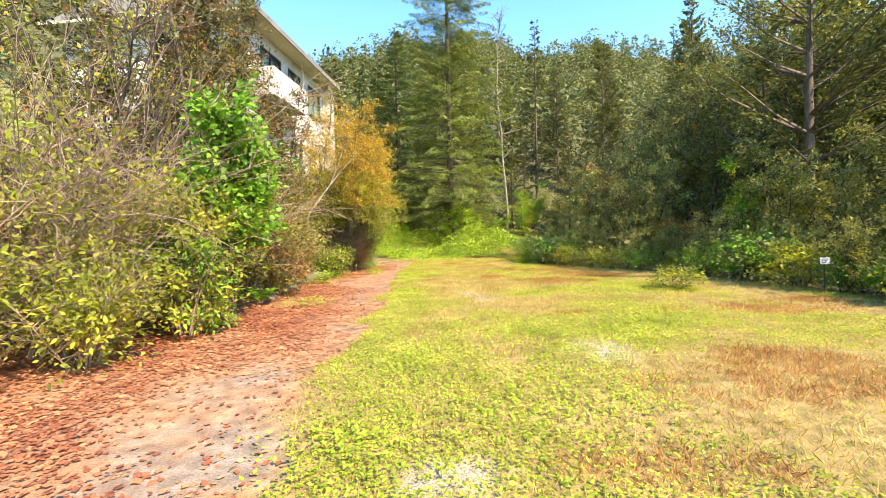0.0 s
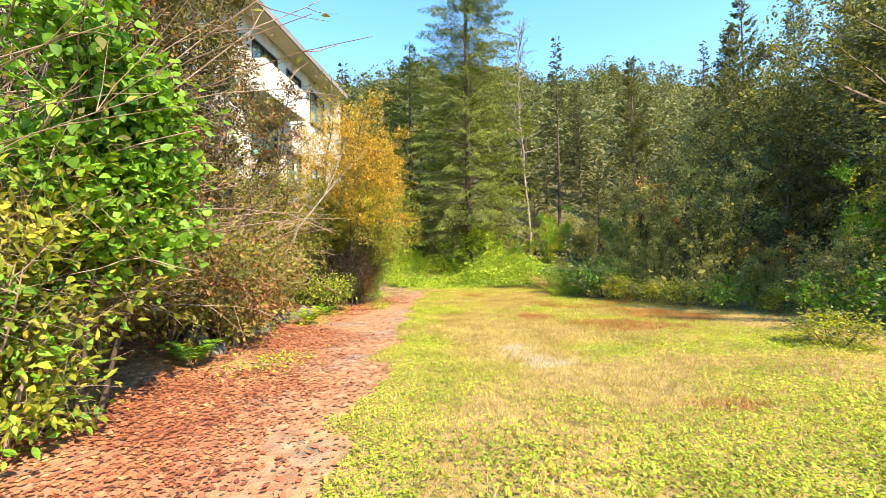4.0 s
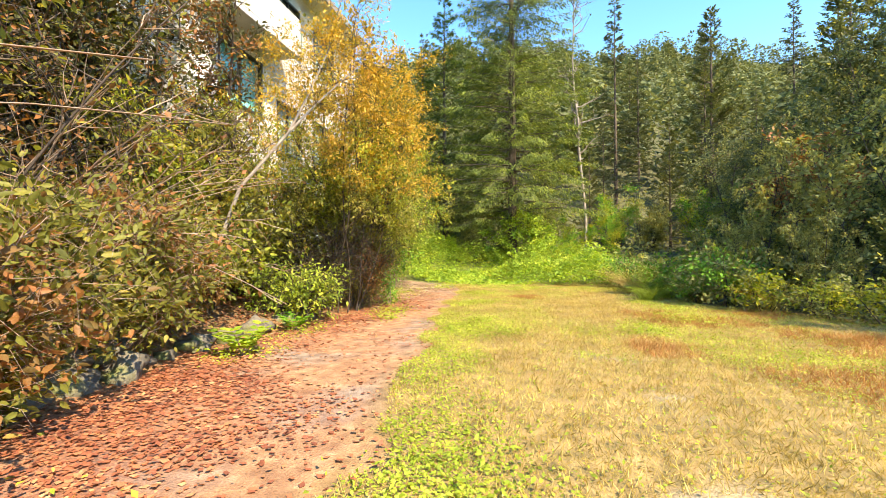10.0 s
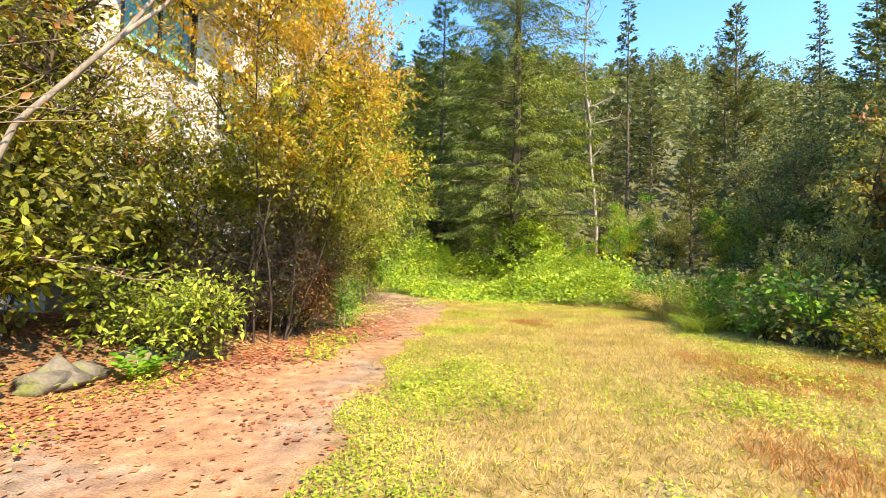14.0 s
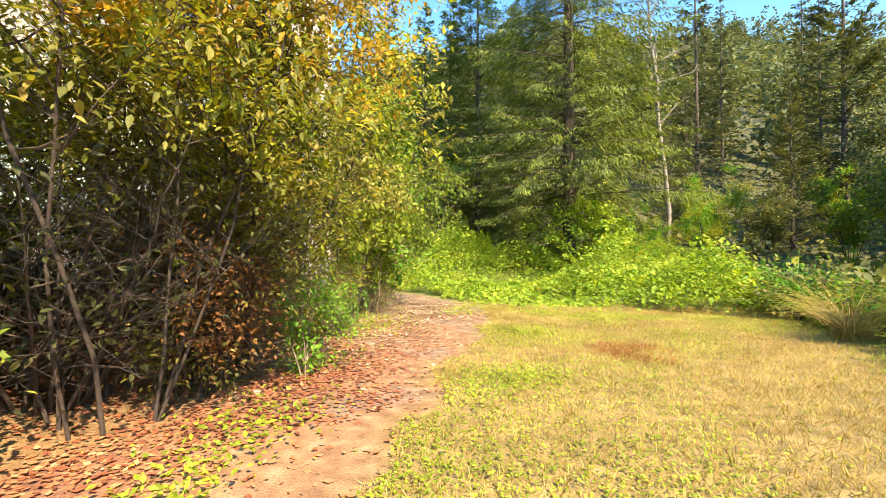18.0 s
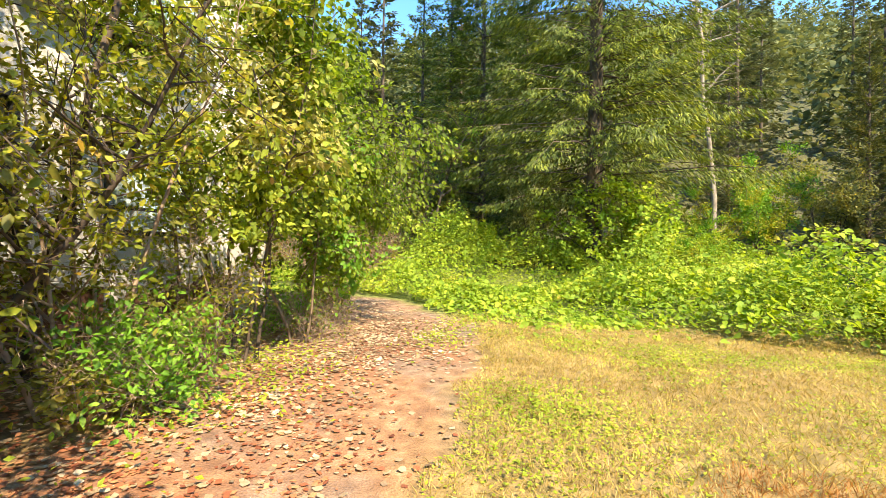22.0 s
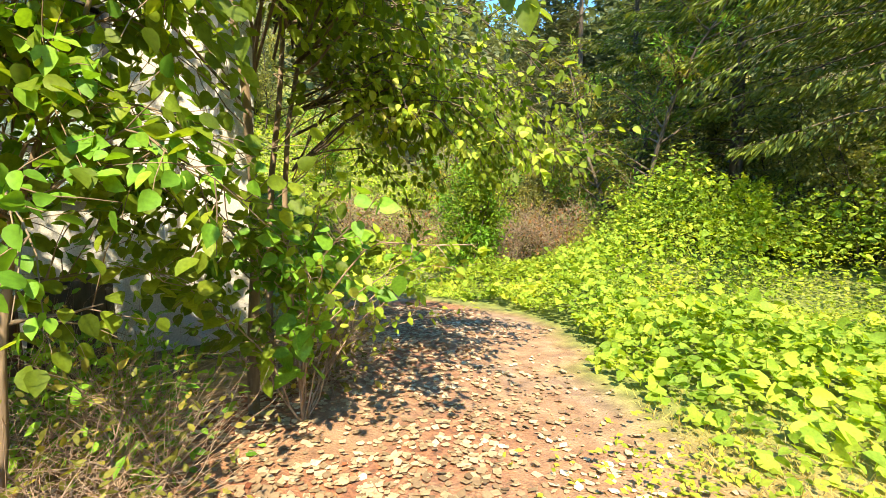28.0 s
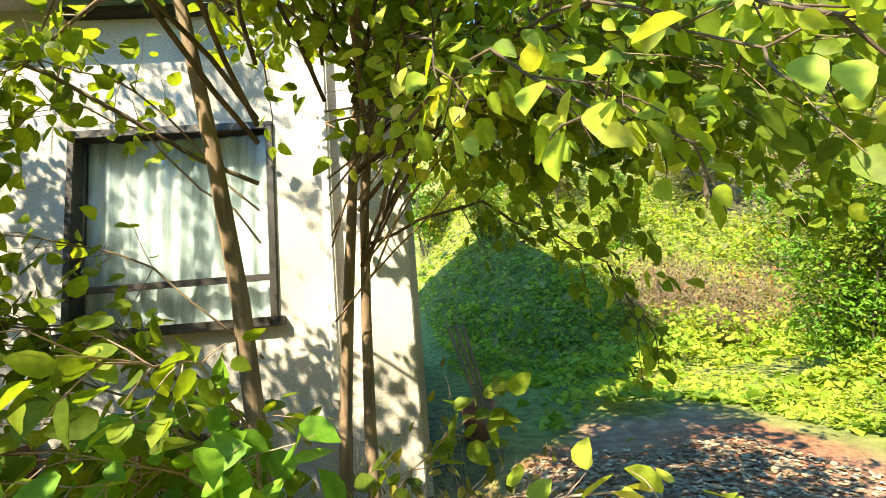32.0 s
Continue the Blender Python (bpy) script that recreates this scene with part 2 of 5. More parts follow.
# ---- mesh helpers ----
def mesh_of(name, verts, faces, material, smooth=False):
    """A mesh from arrays; all faces have the same number of corners."""
    verts, faces = np.asarray(verts, np.float32), np.asarray(faces, np.int32)
    me = bpy.data.meshes.new(name)
    k = faces.shape[1]
    me.vertices.add(len(verts))
    me.vertices.foreach_set("co", verts.ravel())
    me.loops.add(faces.size)
    me.loops.foreach_set("vertex_index", faces.ravel())
    me.polygons.add(len(faces))
    me.polygons.foreach_set("loop_start", np.arange(0, faces.size, k, dtype=np.int32))
    if smooth:
        me.polygons.foreach_set("use_smooth", np.ones(len(faces), dtype=bool))
    me.update(calc_edges=True)
    me.materials.append(material)
    return me


def piece(name, me, parent=None, label=""):
    ob = new(name, me)
    ob.parent = parent
    return tagged(ob, label)


def part(name, bm, material, parent, label="", smooth=False):
    me = bpy.data.meshes.new(name)
    bm.to_mesh(me)
    bm.free()
    me.materials.append(material)
    if smooth:
        me.polygons.foreach_set("use_smooth", [True] * len(me.polygons))
    return piece(name, me, parent, label)


def box(x0, x1, y0, y1, z0, z1, bevel=0.0):
    bm = bmesh.new()
    bmesh.ops.create_cube(bm, size=1)
    for v in bm.verts:
        v.co = ((x0 + x1) / 2 + v.co.x * (x1 - x0), (y0 + y1) / 2 + v.co.y * (y1 - y0), (z0 + z1) / 2 + v.co.z * (z1 - z0))
    if bevel:
        bmesh.ops.bevel(bm, geom=bm.edges[:], offset=bevel, segments=2, affect="EDGES")
    return bm


def thing(name, loc, label, category, group="", kind="", turn=0.0):
    ob = new(name)
    ob.empty_display_size = 0.3
    ob.matrix_world = pose(*loc, 0, 0, turn)
    return tagged(ob, label, category, group, kind)


def value_noise(x, y, seed=0):
    """Smooth noise from 0 to 1 at arrays of places, one cell a unit."""
    xi, yi = np.floor(x).astype(np.int64), np.floor(y).astype(np.int64)
    fx, fy = x - xi, y - yi
    fx, fy = fx * fx * (3 - 2 * fx), fy * fy * (3 - 2 * fy)

    def at(i, j):
        h = (i * 374761393 + j * 668265263 + seed * 974634777) & 0x7FFFFFFF
        h = ((h ^ (h >> 13)) * 1274126177) & 0x7FFFFFFF
        return ((h ^ (h >> 16)) & 0xFFFF) / 65535.0

    a = at(xi, yi) * (1 - fx) + at(xi + 1, yi) * fx
    b = at(xi, yi + 1) * (1 - fx) + at(xi + 1, yi + 1) * fx
    return a * (1 - fy) + b * fy


def fractal(x, y, seed=0):
    return (value_noise(x, y, seed) + 0.5 * value_noise(2.1 * x, 2.1 * y, seed + 7) + 0.25 * value_noise(4.3 * x, 4.3 * y, seed + 13)) / 1.75


def unit(v):
    return v / np.maximum(np.linalg.norm(v, axis=-1, keepdims=True), 1e-9)


KITE = [(0, 0, 0), (0.27, 0.42, 0.07), (0, 1, 0), (-0.27, 0.42, 0.07)]
SLIM = [(0, 0, 0), (0.13, 0.4, 0.03), (0, 1, -0.05), (-0.13, 0.4, 0.03)]
SPRAY = [(0, 0, 0), (0.19, 0.45, 0.03), (0, 1, -0.06), (-0.19, 0.45, 0.03)]
CURLED = [(0, 0, 0), (0.28, 0.15, 0.06), (0.38, 0.55, -0.03), (0.05, 1, 0.10), (-0.25, 0.72, 0.0), (-0.36, 0.25, 0.07)]
FALLEN = [(0, 0, 0), (0.34, 0.35, 0.03), (0.05, 1, 0.06), (-0.30, 0.48, -0.02)]
POINTED = [(0, 0, 0), (0.22, 0.28, 0.06), (0.19, 0.60, 0.05), (0, 1, -0.06), (-0.19, 0.60, 0.05), (-0.22, 0.28, 0.06)]
HEX = [(0, 0.02, 0), (0.40, 0.16, 0.08), (0.30, 0.62, 0.05), (0, 1, -0.07), (-0.30, 0.62, 0.05), (-0.40, 0.16, 0.08)]
OVAL = [(0, 0, 0), (0.26, 0.10, 0.05), (0.36, 0.36, 0.08), (0.24, 0.70, 0.05), (0, 1, -0.06), (-0.24, 0.70, 0.05), (-0.36, 0.36, 0.08), (-0.26, 0.10, 0.05)]
HEART = [(0, 0.06, 0), (0.24, -0.06, 0.04), (0.46, 0.22, 0.09), (0.30, 0.66, 0.05), (0, 1, -0.08), (-0.30, 0.66, 0.05), (-0.46, 0.22, 0.09), (-0.24, -0.06, 0.04)]


def leaves_mesh(name, places, along, up, size, outline, material):
    """One leaf at each place, folded along its midrib: two faces each."""
    shape = np.array(outline, float)
    along = unit(along)
    side = unit(np.cross(along, up))
    up = np.cross(side, along)
    s = size[:, None, None]
    v = places[:, None, :] + s * (side[:, None, :] * shape[None, :, 0:1] + along[:, None, :] * shape[None, :, 1:2] + up[:, None, :] * shape[None, :, 2:3])
    k, half = len(shape), len(shape) // 2
    right, left = list(range(0, half + 1)), [0] + list(range(half, k))
    base = (np.arange(len(places)) * k)[:, None]
    faces = np.concatenate([base + np.array(right), base + np.array(left)])
    return mesh_of(name, v.reshape(-1, 3), faces, material)


def tubes(branches, sides=5):
    """Tapered tubes along polylines: (points, first radius, last radius)."""
    vs, fs, n = [], [], 0
    ring = np.arange(sides) * 2 * np.pi / sides
    for pts, r0, r1 in branches:
        pts = np.asarray(pts, float)
        d = unit(np.gradient(pts, axis=0))
        ref = np.array([0.0, 0.0, 1.0]) if abs(d[0][2]) < 0.8 else np.array([1.0, 0.0, 0.0])
        a = unit(np.cross(d, ref))
        b = np.cross(d, a)
        r = np.linspace(r0, r1, len(pts))[:, None, None]
        v = pts[:, None, :] + r * (a[:, None, :] * np.cos(ring)[None, :, None] + b[:, None, :] * np.sin(ring)[None, :, None])
        vs.append(v.reshape(-1, 3))
        i = np.arange(len(pts) - 1)[:, None] * sides
        j = np.arange(sides)[None, :]
        q = np.stack([i + j, i + (j + 1) % sides, i + sides + (j + 1) % sides, i + sides + j], -1).reshape(-1, 4)
        fs.append(q + n)
        n += len(pts) * sides
    return np.concatenate(vs), np.concatenate(fs)


def curve_points(rng, start, heading, length, n, wander, lift):
    """A wandering branch: each step bends at random and by lift up or down."""
    pts, d = [np.array(start, float)], unit(np.array(heading, float))
    for _ in range(n):
        d = unit(d + rng.normal(0, wander, 3) + np.array([0, 0, lift]))
        pts.append(pts[-1] + d * length / n)
    return np.array(pts)


def woody(rng, height, spread, stems, limbs, twigs, lift=0.05, first=0.15, thick=0.03, lean=(0, 0), twig_len=0.5, wander=0.16, fill=0, fill_low=0.0):
    """The skeleton of a shrub or broadleaved tree: its branches, and the twigs that carry leaves."""
    branches, tips = [], []
    for s in range(stems):
        a = rng.uniform(0, 2 * np.pi)
        out = rng.uniform(0.25, 1.0) * spread / height if stems > 1 else rng.uniform(0, 0.12)
        h = height * rng.uniform(0.65, 1.0) if stems > 1 else height
        start = np.array([math.cos(a), math.sin(a), 0]) * (0.12 * spread if stems > 1 else 0) - np.array([0, 0, 0.1])
        stem = curve_points(rng, start, (math.cos(a) * out + lean[0], math.sin(a) * out + lean[1], 1), h * 1.05, 9, wander * 0.55, 0.02)
        branches.append((stem, thick * rng.uniform(0.7, 1.0), thick * 0.18))
        for _ in range(limbs):
            u = rng.uniform(first, 1.0)
            k = min(int(u * 9), 8)
            p = stem[k] + (stem[k + 1] - stem[k]) * (u * 9 - k)
            b = rng.uniform(0, 2 * np.pi)
            ln = spread * rng.uniform(0.35, 0.9) * (1.15 - 0.55 * u) / (1 if stems == 1 else 1.5)
            limb = curve_points(rng, p, (math.cos(b), math.sin(b), rng.uniform(0.1, 0.9)), ln, 5, wander, lift)
            branches.append((limb, thick * 0.42 * (1.2 - 0.6 * u), thick * 0.1))
            for _ in range(twigs):
                w = rng.uniform(0.2, 1.0)
                q = limb[min(int(w * 5), 4)] * (1 - w * 5 % 1) + limb[min(int(w * 5) + 1, 5)] * (w * 5 % 1)
                c = unit(limb[5] - limb[0]) + rng.normal(0, 0.75, 3)
                tw = curve_points(rng, q, c, twig_len * rng.uniform(0.5, 1.3), 3, wander, lift - 0.03)
                branches.append((tw, thick * 0.13, thick * 0.05))
                tips.append(tw)
    for _ in range(fill):
        # outer twigs that round the crown out, with an uneven edge
        d = unit(rng.normal(0, 1, 3))
        lump = 0.55 + 0.75 * noise.noise(Vector(d * 1.7) + Vector((spread, height, stems)))
        edge = np.array([spread, spread, height * 0.48]) * (0.72 + 0.45 * lump) * rng.uniform(0.45, 1.0) ** 0.4
        q = np.array([0, 0, height * 0.54]) + d * edge
        q[2] = max(q[2], 0.12)
        if q[2] < fill_low * height:
            continue
        out = unit(d + rng.normal(0, 0.6, 3) + np.array([0, 0, 0.15]))
        tw = curve_points(rng, q - out * twig_len * 0.7, out, twig_len * rng.uniform(0.7, 1.2), 3, wander, lift - 0.06)
        branches.append((tw, thick * 0.12, thick * 0.05))
        tips.append(tw)
    return branches, tips


def leaves_on(rng, tips, each, size, spread=0.05, flat=0.6, droop=0.15):
    tips = np.array(tips)
    i = np.repeat(np.arange(len(tips)), each)
    u = rng.uniform(0.1, 1.05, len(i)) * (tips.shape[1] - 1)
    k = np.clip(u.astype(int), 0, tips.shape[1] - 2)
    f = (u - k)[:, None]
    p = tips[i, k] * (1 - f) + tips[i, k + 1] * f + rng.normal(0, spread, (len(i), 3))
    along = unit(tips[i, k + 1] - tips[i, k]) + rng.normal(0, 0.7, (len(i), 3)) - np.array([0, 0, droop])
    up = rng.normal(0, 1 - flat, (len(i), 3)) + np.array([0, 0, flat]) + np.array([0.25, -0.2, 0.1])
    return p, along, up, size * rng.uniform(0.55, 1.25, len(i))


def broadleaf(name, loc, label, category, seed, height, spread, stems, limbs, twigs, each, size, leaf, bark, outline=KITE, group="", part_names=("branchwork", "foliage"), extra=(), **more):
    """A shrub or tree with woody stems and leaves; extra: further (leaf material, share, lowest, highest part of the height)."""
    rng = np.random.default_rng(seed)
    flat, droop, bare_of_twigs = more.pop("flat", 0.55), more.pop("droop", 0.15), more.pop("bare_of_twigs", False)
    branches, tips = woody(rng, height, spread, stems, limbs, twigs, **more)
    ob = thing(name, loc, label, category, group)
    thickest = branches[0][1]
    v, f = tubes([b for b in branches if b[1] > thickest * 0.2], 4 if bare_of_twigs else 6)
    thin = [b for b in branches if b[1] <= thickest * 0.2]
    if thin and not bare_of_twigs:
        v2, f2 = tubes([(b[0][[0, 2, 3]], b[1], b[2]) if len(b[0]) == 4 else b for b in (thin[::2] if each >= 8 else thin)], 3)
        v, f = np.concatenate([v, v2]), np.concatenate([f, f2 + len(v)])
    piece(part_names[0], mesh_of(part_names[0], v, f, bark, True), ob)
    if each:
        p, a, u, s = leaves_on(rng, tips, each, size, size * 0.6, flat, droop)
        kind = np.zeros(len(p), int)
        for n, (mat, share, low, high) in enumerate(extra):
            h = p[:, 2] / height
            clump = fractal(p[:, 0] * 1.6 + 9, p[:, 2] * 1.6 + p[:, 1], seed + n)
            pick = (h > low) & (h < high) & (clump + rng.normal(0, 0.06, len(p)) < share)
            kind[pick] = n + 1
        for n, mat in enumerate([leaf] + [e[0] for e in extra]):
            k = kind == n
            if k.any():
                piece(part_names[1], leaves_mesh(part_names[1], p[k], a[k], u[k], s[k], outline, mat), ob)
    return ob


def conifer(name, loc, label, seed, height, radius, whorls, per, sprays, leaf, bark, size=0.35, bottom=0.06, droop=-0.05, group="", trunk_r=0.2, lift=0.0, outline=SPRAY, sparse=0.0, hang=0.25, wide=0.28, taper=0.8, stout=1.0):
    """A conifer: a straight tapered trunk, whorls of boughs that shorten towards the tip, needle sprays along each bough."""
    rng = np.random.default_rng(seed)
    trunk = np.stack([rng.normal(0, 0.03, 12).cumsum() * 0.4, rng.normal(0, 0.03, 12).cumsum() * 0.4, np.linspace(-0.2, height, 12)], 1)
    branches, P, A, U = [(trunk, trunk_r, 0.015)], [], [], []
    for w in range(whorls):
        u = bottom + (1 - bottom) * (w + rng.uniform(-0.3, 0.3)) / whorls
        u = min(max(u, bottom), 0.985)
        for b in range(per):
            if rng.random() < sparse:
                continue
            a = rng.uniform(0, 2 * np.pi)
            ln = radius * (1 - u) ** taper * rng.uniform(0.6, 1.12) + 0.15
            base = np.array([np.interp(u * height, trunk[:, 2], trunk[:, 0]), np.interp(u * height, trunk[:, 2], trunk[:, 1]), u * height])
            bough = curve_points(rng, base, (math.cos(a), math.sin(a), 0.15 + droop + 0.5 * u), ln, 6, 0.06, droop * 0.5 + lift)
            branches.append((bough, (0.008 + 0.006 * ln) * stout, 0.004))
            n = max(4, int(sprays * ln / radius))
            t = rng.uniform(0.12, 1.0, n) ** 0.75 * 6
            k = np.clip(t.astype(int), 0, 5)
            f = (t - k)[:, None]
            q = bough[k] * (1 - f) + bough[k + 1] * f
            way = unit(bough[k + 1] - bough[k])
            sidew = np.cross(way, [0, 0, 1.0]) * rng.choice([-1, 1], n)[:, None]
            off = rng.uniform(0, wide, n)[:, None] * ln * 0.55 * (1.1 - t[:, None] / 6)
            P.append(q + sidew * off + rng.normal(0, 0.05, (n, 3)) - np.array([0, 0, 1]) * off * hang)
            A.append(way + sidew * rng.uniform(0.2, 1.3, n)[:, None] + rng.normal(0, 0.25, (n, 3)) - np.array([0, 0, hang]))
            U.append(np.tile([0.0, 0.0, 1.0], (n, 1)) + rng.normal(0, 0.4, (n, 3)))
    P, A, U = np.concatenate(P), np.concatenate(A), np.concatenate(U)
    ob = thing(name, loc, label, "tree", group)
    v, f = tubes(branches[:1], 8)
    v2, f2 = tubes([(b[0][::2], b[1], b[2]) for b in branches[1:]], 3)
    v, f = np.concatenate([v, v2]), np.concatenate([f, f2 + len(v)])
    piece("trunk", mesh_of("trunk", v, f, bark, True), ob)
    piece("crown", leaves_mesh("crown", P, A, U, size * rng.uniform(0.6, 1.25, len(P)), outline, leaf), ob)
    return ob


def arching(name, loc, label, seed, shoots, reach, rise, heading, fan, wood, leaf, size=0.09, each=3, thick=0.012):
    """A shrub of long whippy shoots that rise and bow over towards a heading (degrees from east)."""
    rng = np.random.default_rng(seed)
    branches, tips = [], []
    for _ in range(shoots):
        a = radians(heading + rng.normal(0, fan))
        start = np.array([rng.normal(0, 0.35), rng.normal(0, 0.35), -0.1])
        ln = reach * rng.uniform(0.6, 1.15)
        up = rise * rng.uniform(0.7, 1.4)
        pts = curve_points(rng, start, (math.cos(a), math.sin(a), up), ln, 10, 0.07, -0.085 * rng.uniform(0.4, 1.5))
        branches.append((pts, thick * rng.uniform(0.6, 1.2), thick * 0.2))
        for _ in range(9):
            k = rng.integers(3, 10)
            tw = curve_points(rng, pts[k], unit(pts[k] - pts[k - 1]) + rng.normal(0, 0.55, 3), rng.uniform(0.3, 0.9), 3, 0.12, -0.03)
            branches.append((tw, thick * 0.35, thick * 0.12))
            tips.append(tw)
    ob = thing(name, loc, label, "shrub")
    v, f = tubes(branches, 3)
    piece("branchwork", mesh_of("branchwork", v, f, wood, True), ob)
    p, a, u, s = leaves_on(rng, tips, each, size, 0.05, 0.6, 0.2)
    piece("foliage", leaves_mesh("foliage", p, a, u, s, KITE, leaf), ob)
    return ob


# ---- ground ----
RIGHT_Y, RIGHT_X = (-12, 3, 8.5, 16, 22, 26, 30, 31.3, 32.3, 34.9, 36.5), (-1.1, -1.3, -1.6, -1.9, -2.1, -2.1, -2.3, -2.7, -3.5, -5.4, -8.0)
LEFT_Y, LEFT_X = (-12, 6, 8, 11, 16, 20, 22, 25, 29, 30, 32, 33.5), (-7.0, -5.9, -4.6, -3.9, -4.6, -4.2, -3.7, -4.1, -5.1, -5.7, -7.2, -9.5)
WOODS_Y, WOODS_X = (-12, 9, 17, 20, 23, 28, 33, 40), (11, 9.2, 8.6, 6.8, 4.9, 4.6, 5.2, 7.0)


def path_masks(x, y):
    wob = (fractal(x * 1.3, y * 1.3, 3) - 0.5) * 1.0
    right = np.interp(y, RIGHT_Y, RIGHT_X) + wob
    left = np.interp(y, LEFT_Y, LEFT_X) - 0.3 + wob
    inside = np.minimum(right - x, x - left)
    return np.clip(inside / 0.5 + 0.5, 0, 1) * np.clip((36.0 - y) / 0.8, 0, 1), (x - left) / np.maximum(right - left, 0.3)


def height_at(x, y):
    x, y = np.asarray(x, float), np.asarray(y, float)
    far = np.maximum(0, y - 47 - 0.1 * np.abs(x)) * 0.53
    east = np.maximum(0, x - 17) * 0.42 * np.clip((y + 40) / 40, 0, 1)
    west = np.maximum(0, -15.5 - x + 0.12 * (y - 40)) * 0.75 * np.clip((y - 31) / 5, 0, 1) + np.maximum(0, -24 - x) * 0.5 * np.clip((31 - y) / 5, 0, 1) * np.clip((y + 40) / 40, 0, 1)
    back = np.maximum(0, y - 36.2) * 0.19 * np.clip((x + 9) / 4, 0, 1)
    hill = np.maximum(np.maximum(far, east), west)
    hill = np.minimum(hill, 64 + 14 * value_noise(x / 45.0, y / 45.0, 4) + np.clip((x + 10) * 0.3, 0, 22)) + back * np.clip(1 - hill / 3, 0, 1)
    lump = (fractal(x / 2.2, y / 2.2, 1) - 0.5) * 0.12 + (fractal(x / 14, y / 14, 2) - 0.5) * hill * 0.35
    bank = np.clip((np.interp(y, LEFT_Y, LEFT_X) - 0.6 - x) / 1.2, 0, 1) * 0.45 * np.clip((24 - y) / 4, 0, 1) * np.clip((y - 3) / 4, 0, 1)
    trod, _ = path_masks(x, y)
    return hill + lump * np.clip(1 - 0.6 * trod, 0, 1) + bank - 0.03 * trod


def steps(stops):
    out = []
    for a, b, s in stops:
        out.append(np.arange(a, b, s))
    return np.concatenate(out + [[stops[-1][1]]])


xs = steps([(-900, -100, 80), (-100, -30, 5), (-30, -13, 1.0), (-13, 11, 0.2), (11, 30, 1.0), (30, 100, 5), (100, 900, 80)])
ys = steps([(-900, -60, 80), (-60, -4, 4), (-4, 38, 0.2), (38, 60, 1.0), (60, 200, 5), (200, 900, 80)])
gx, gy = np.meshgrid(xs, ys)
gz = height_at(gx, gy)
nx, ny = len(xs), len(ys)
i, j = np.meshgrid(np.arange(nx - 1), np.arange(ny - 1))
q = (j * nx + i).ravel()
m, t, p, out = shader("ground_soil_and_grass")
coord = node(t, "TexCoord")
big = node(t, "TexNoise", [("Vector", coord.outputs["Object"])], Scale=0.7, Detail=5.0)
mid = node(t, "TexNoise", [("Vector", coord.outputs["Object"])], Scale=5.0, Detail=6.0)
fine = node(t, "TexNoise", [("Vector", coord.outputs["Object"])], Scale=60.0, Detail=4.0)
dirt = ramp(t, mid.outputs[0], [(0.3, (0.24, 0.12, 0.06)), (0.55, (0.40, 0.215, 0.11)), (0.75, (0.50, 0.33, 0.19))])
grey = ramp(t, mid.outputs[0], [(0.3, (0.15, 0.125, 0.10)), (0.7, (0.32, 0.285, 0.24))])
# Greys the dirt where it is worn and where shade is painted.
worn_and_shade = node(t, "Attribute")
worn_and_shade.attribute_name = "worn_and_shade"
dirt = mix(t, ramp(t, big.outputs[0], [(0.50, (0, 0, 0)), (0.66, (0.7, 0.7, 0.7))]), dirt, grey)
dirt = mix(t, worn_and_shade.outputs["Fac"], dirt, grey)
turf = ramp(t, mid.outputs[0], [(0.3, (0.17, 0.125, 0.04)), (0.5, (0.31, 0.215, 0.075)), (0.72, (0.46, 0.32, 0.125))])
gravel = ramp(t, fine.outputs[0], [(0.35, (0.28, 0.26, 0.23)), (0.6, (0.55, 0.53, 0.49))])
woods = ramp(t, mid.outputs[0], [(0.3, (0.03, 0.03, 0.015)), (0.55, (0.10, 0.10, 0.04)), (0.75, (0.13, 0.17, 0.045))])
litter = ramp(t, node(t, "TexNoise", [("Vector", coord.outputs["Object"])], Scale=24.0, Detail=5.0).outputs[0], [(0.32, (0.10, 0.045, 0.03)), (0.5, (0.30, 0.11, 0.06)), (0.7, (0.46, 0.22, 0.11))])
green = ramp(t, mid.outputs[0], [(0.3, (0.10, 0.13, 0.03)), (0.55, (0.22, 0.27, 0.06)), (0.75, (0.32, 0.36, 0.09))])
for key, col in (("gravel", gravel), ("path", dirt), ("woods", woods), ("creepers", green), ("litter", litter)):
    a = node(t, "Attribute")
    a.attribute_name = key
    turf = mix(t, a.outputs["Fac"], turf, col)
colour = mix(t, 0.7, turf, ramp(t, fine.outputs[0], [(0.3, (0.55, 0.53, 0.5)), (0.7, (1.15, 1.15, 1.15))]), "MULTIPLY")
t.links.new(colour, p.inputs["Base Color"])
p.inputs["Roughness"].default_value = 0.95
both = node(t, "Math", [(0, fine.outputs[0]), (1, mid.outputs[0])])
bmp = node(t, "Bump", [("Height", both.outputs[0])], Strength=0.6, Distance=0.03)
t.links.new(bmp.outputs[0], p.inputs["Normal"])
SOIL = m
def litter_share(x, y):
    """How thickly fallen leaves lie: thick along the bank side of the path, thin on the trodden side."""
    trod, across = path_masks(x, y)
    on = np.clip(np.where(y > 27, 1.7 - 1.6 * across, np.where((y > 15) & (y < 21.5), 1.05 - 1.7 * across, 1.45 - 1.5 * across)), 0.1, 1) * np.clip(0.25 + 2.2 * (fractal(x * 0.8, y * 0.8, 51) - 0.28), 0.06, 1)
    off = 0.45 * (x < np.interp(y, LEFT_Y, LEFT_X)) * np.clip((30 - y) / 4, 0, 1)
    return np.where(trod > 0.3, on, off) * np.where(y > 27, 1.0, np.where(y > 24, 0.7, 1.0)) * (y > -6) * (x > -9) * (y < 35.5)


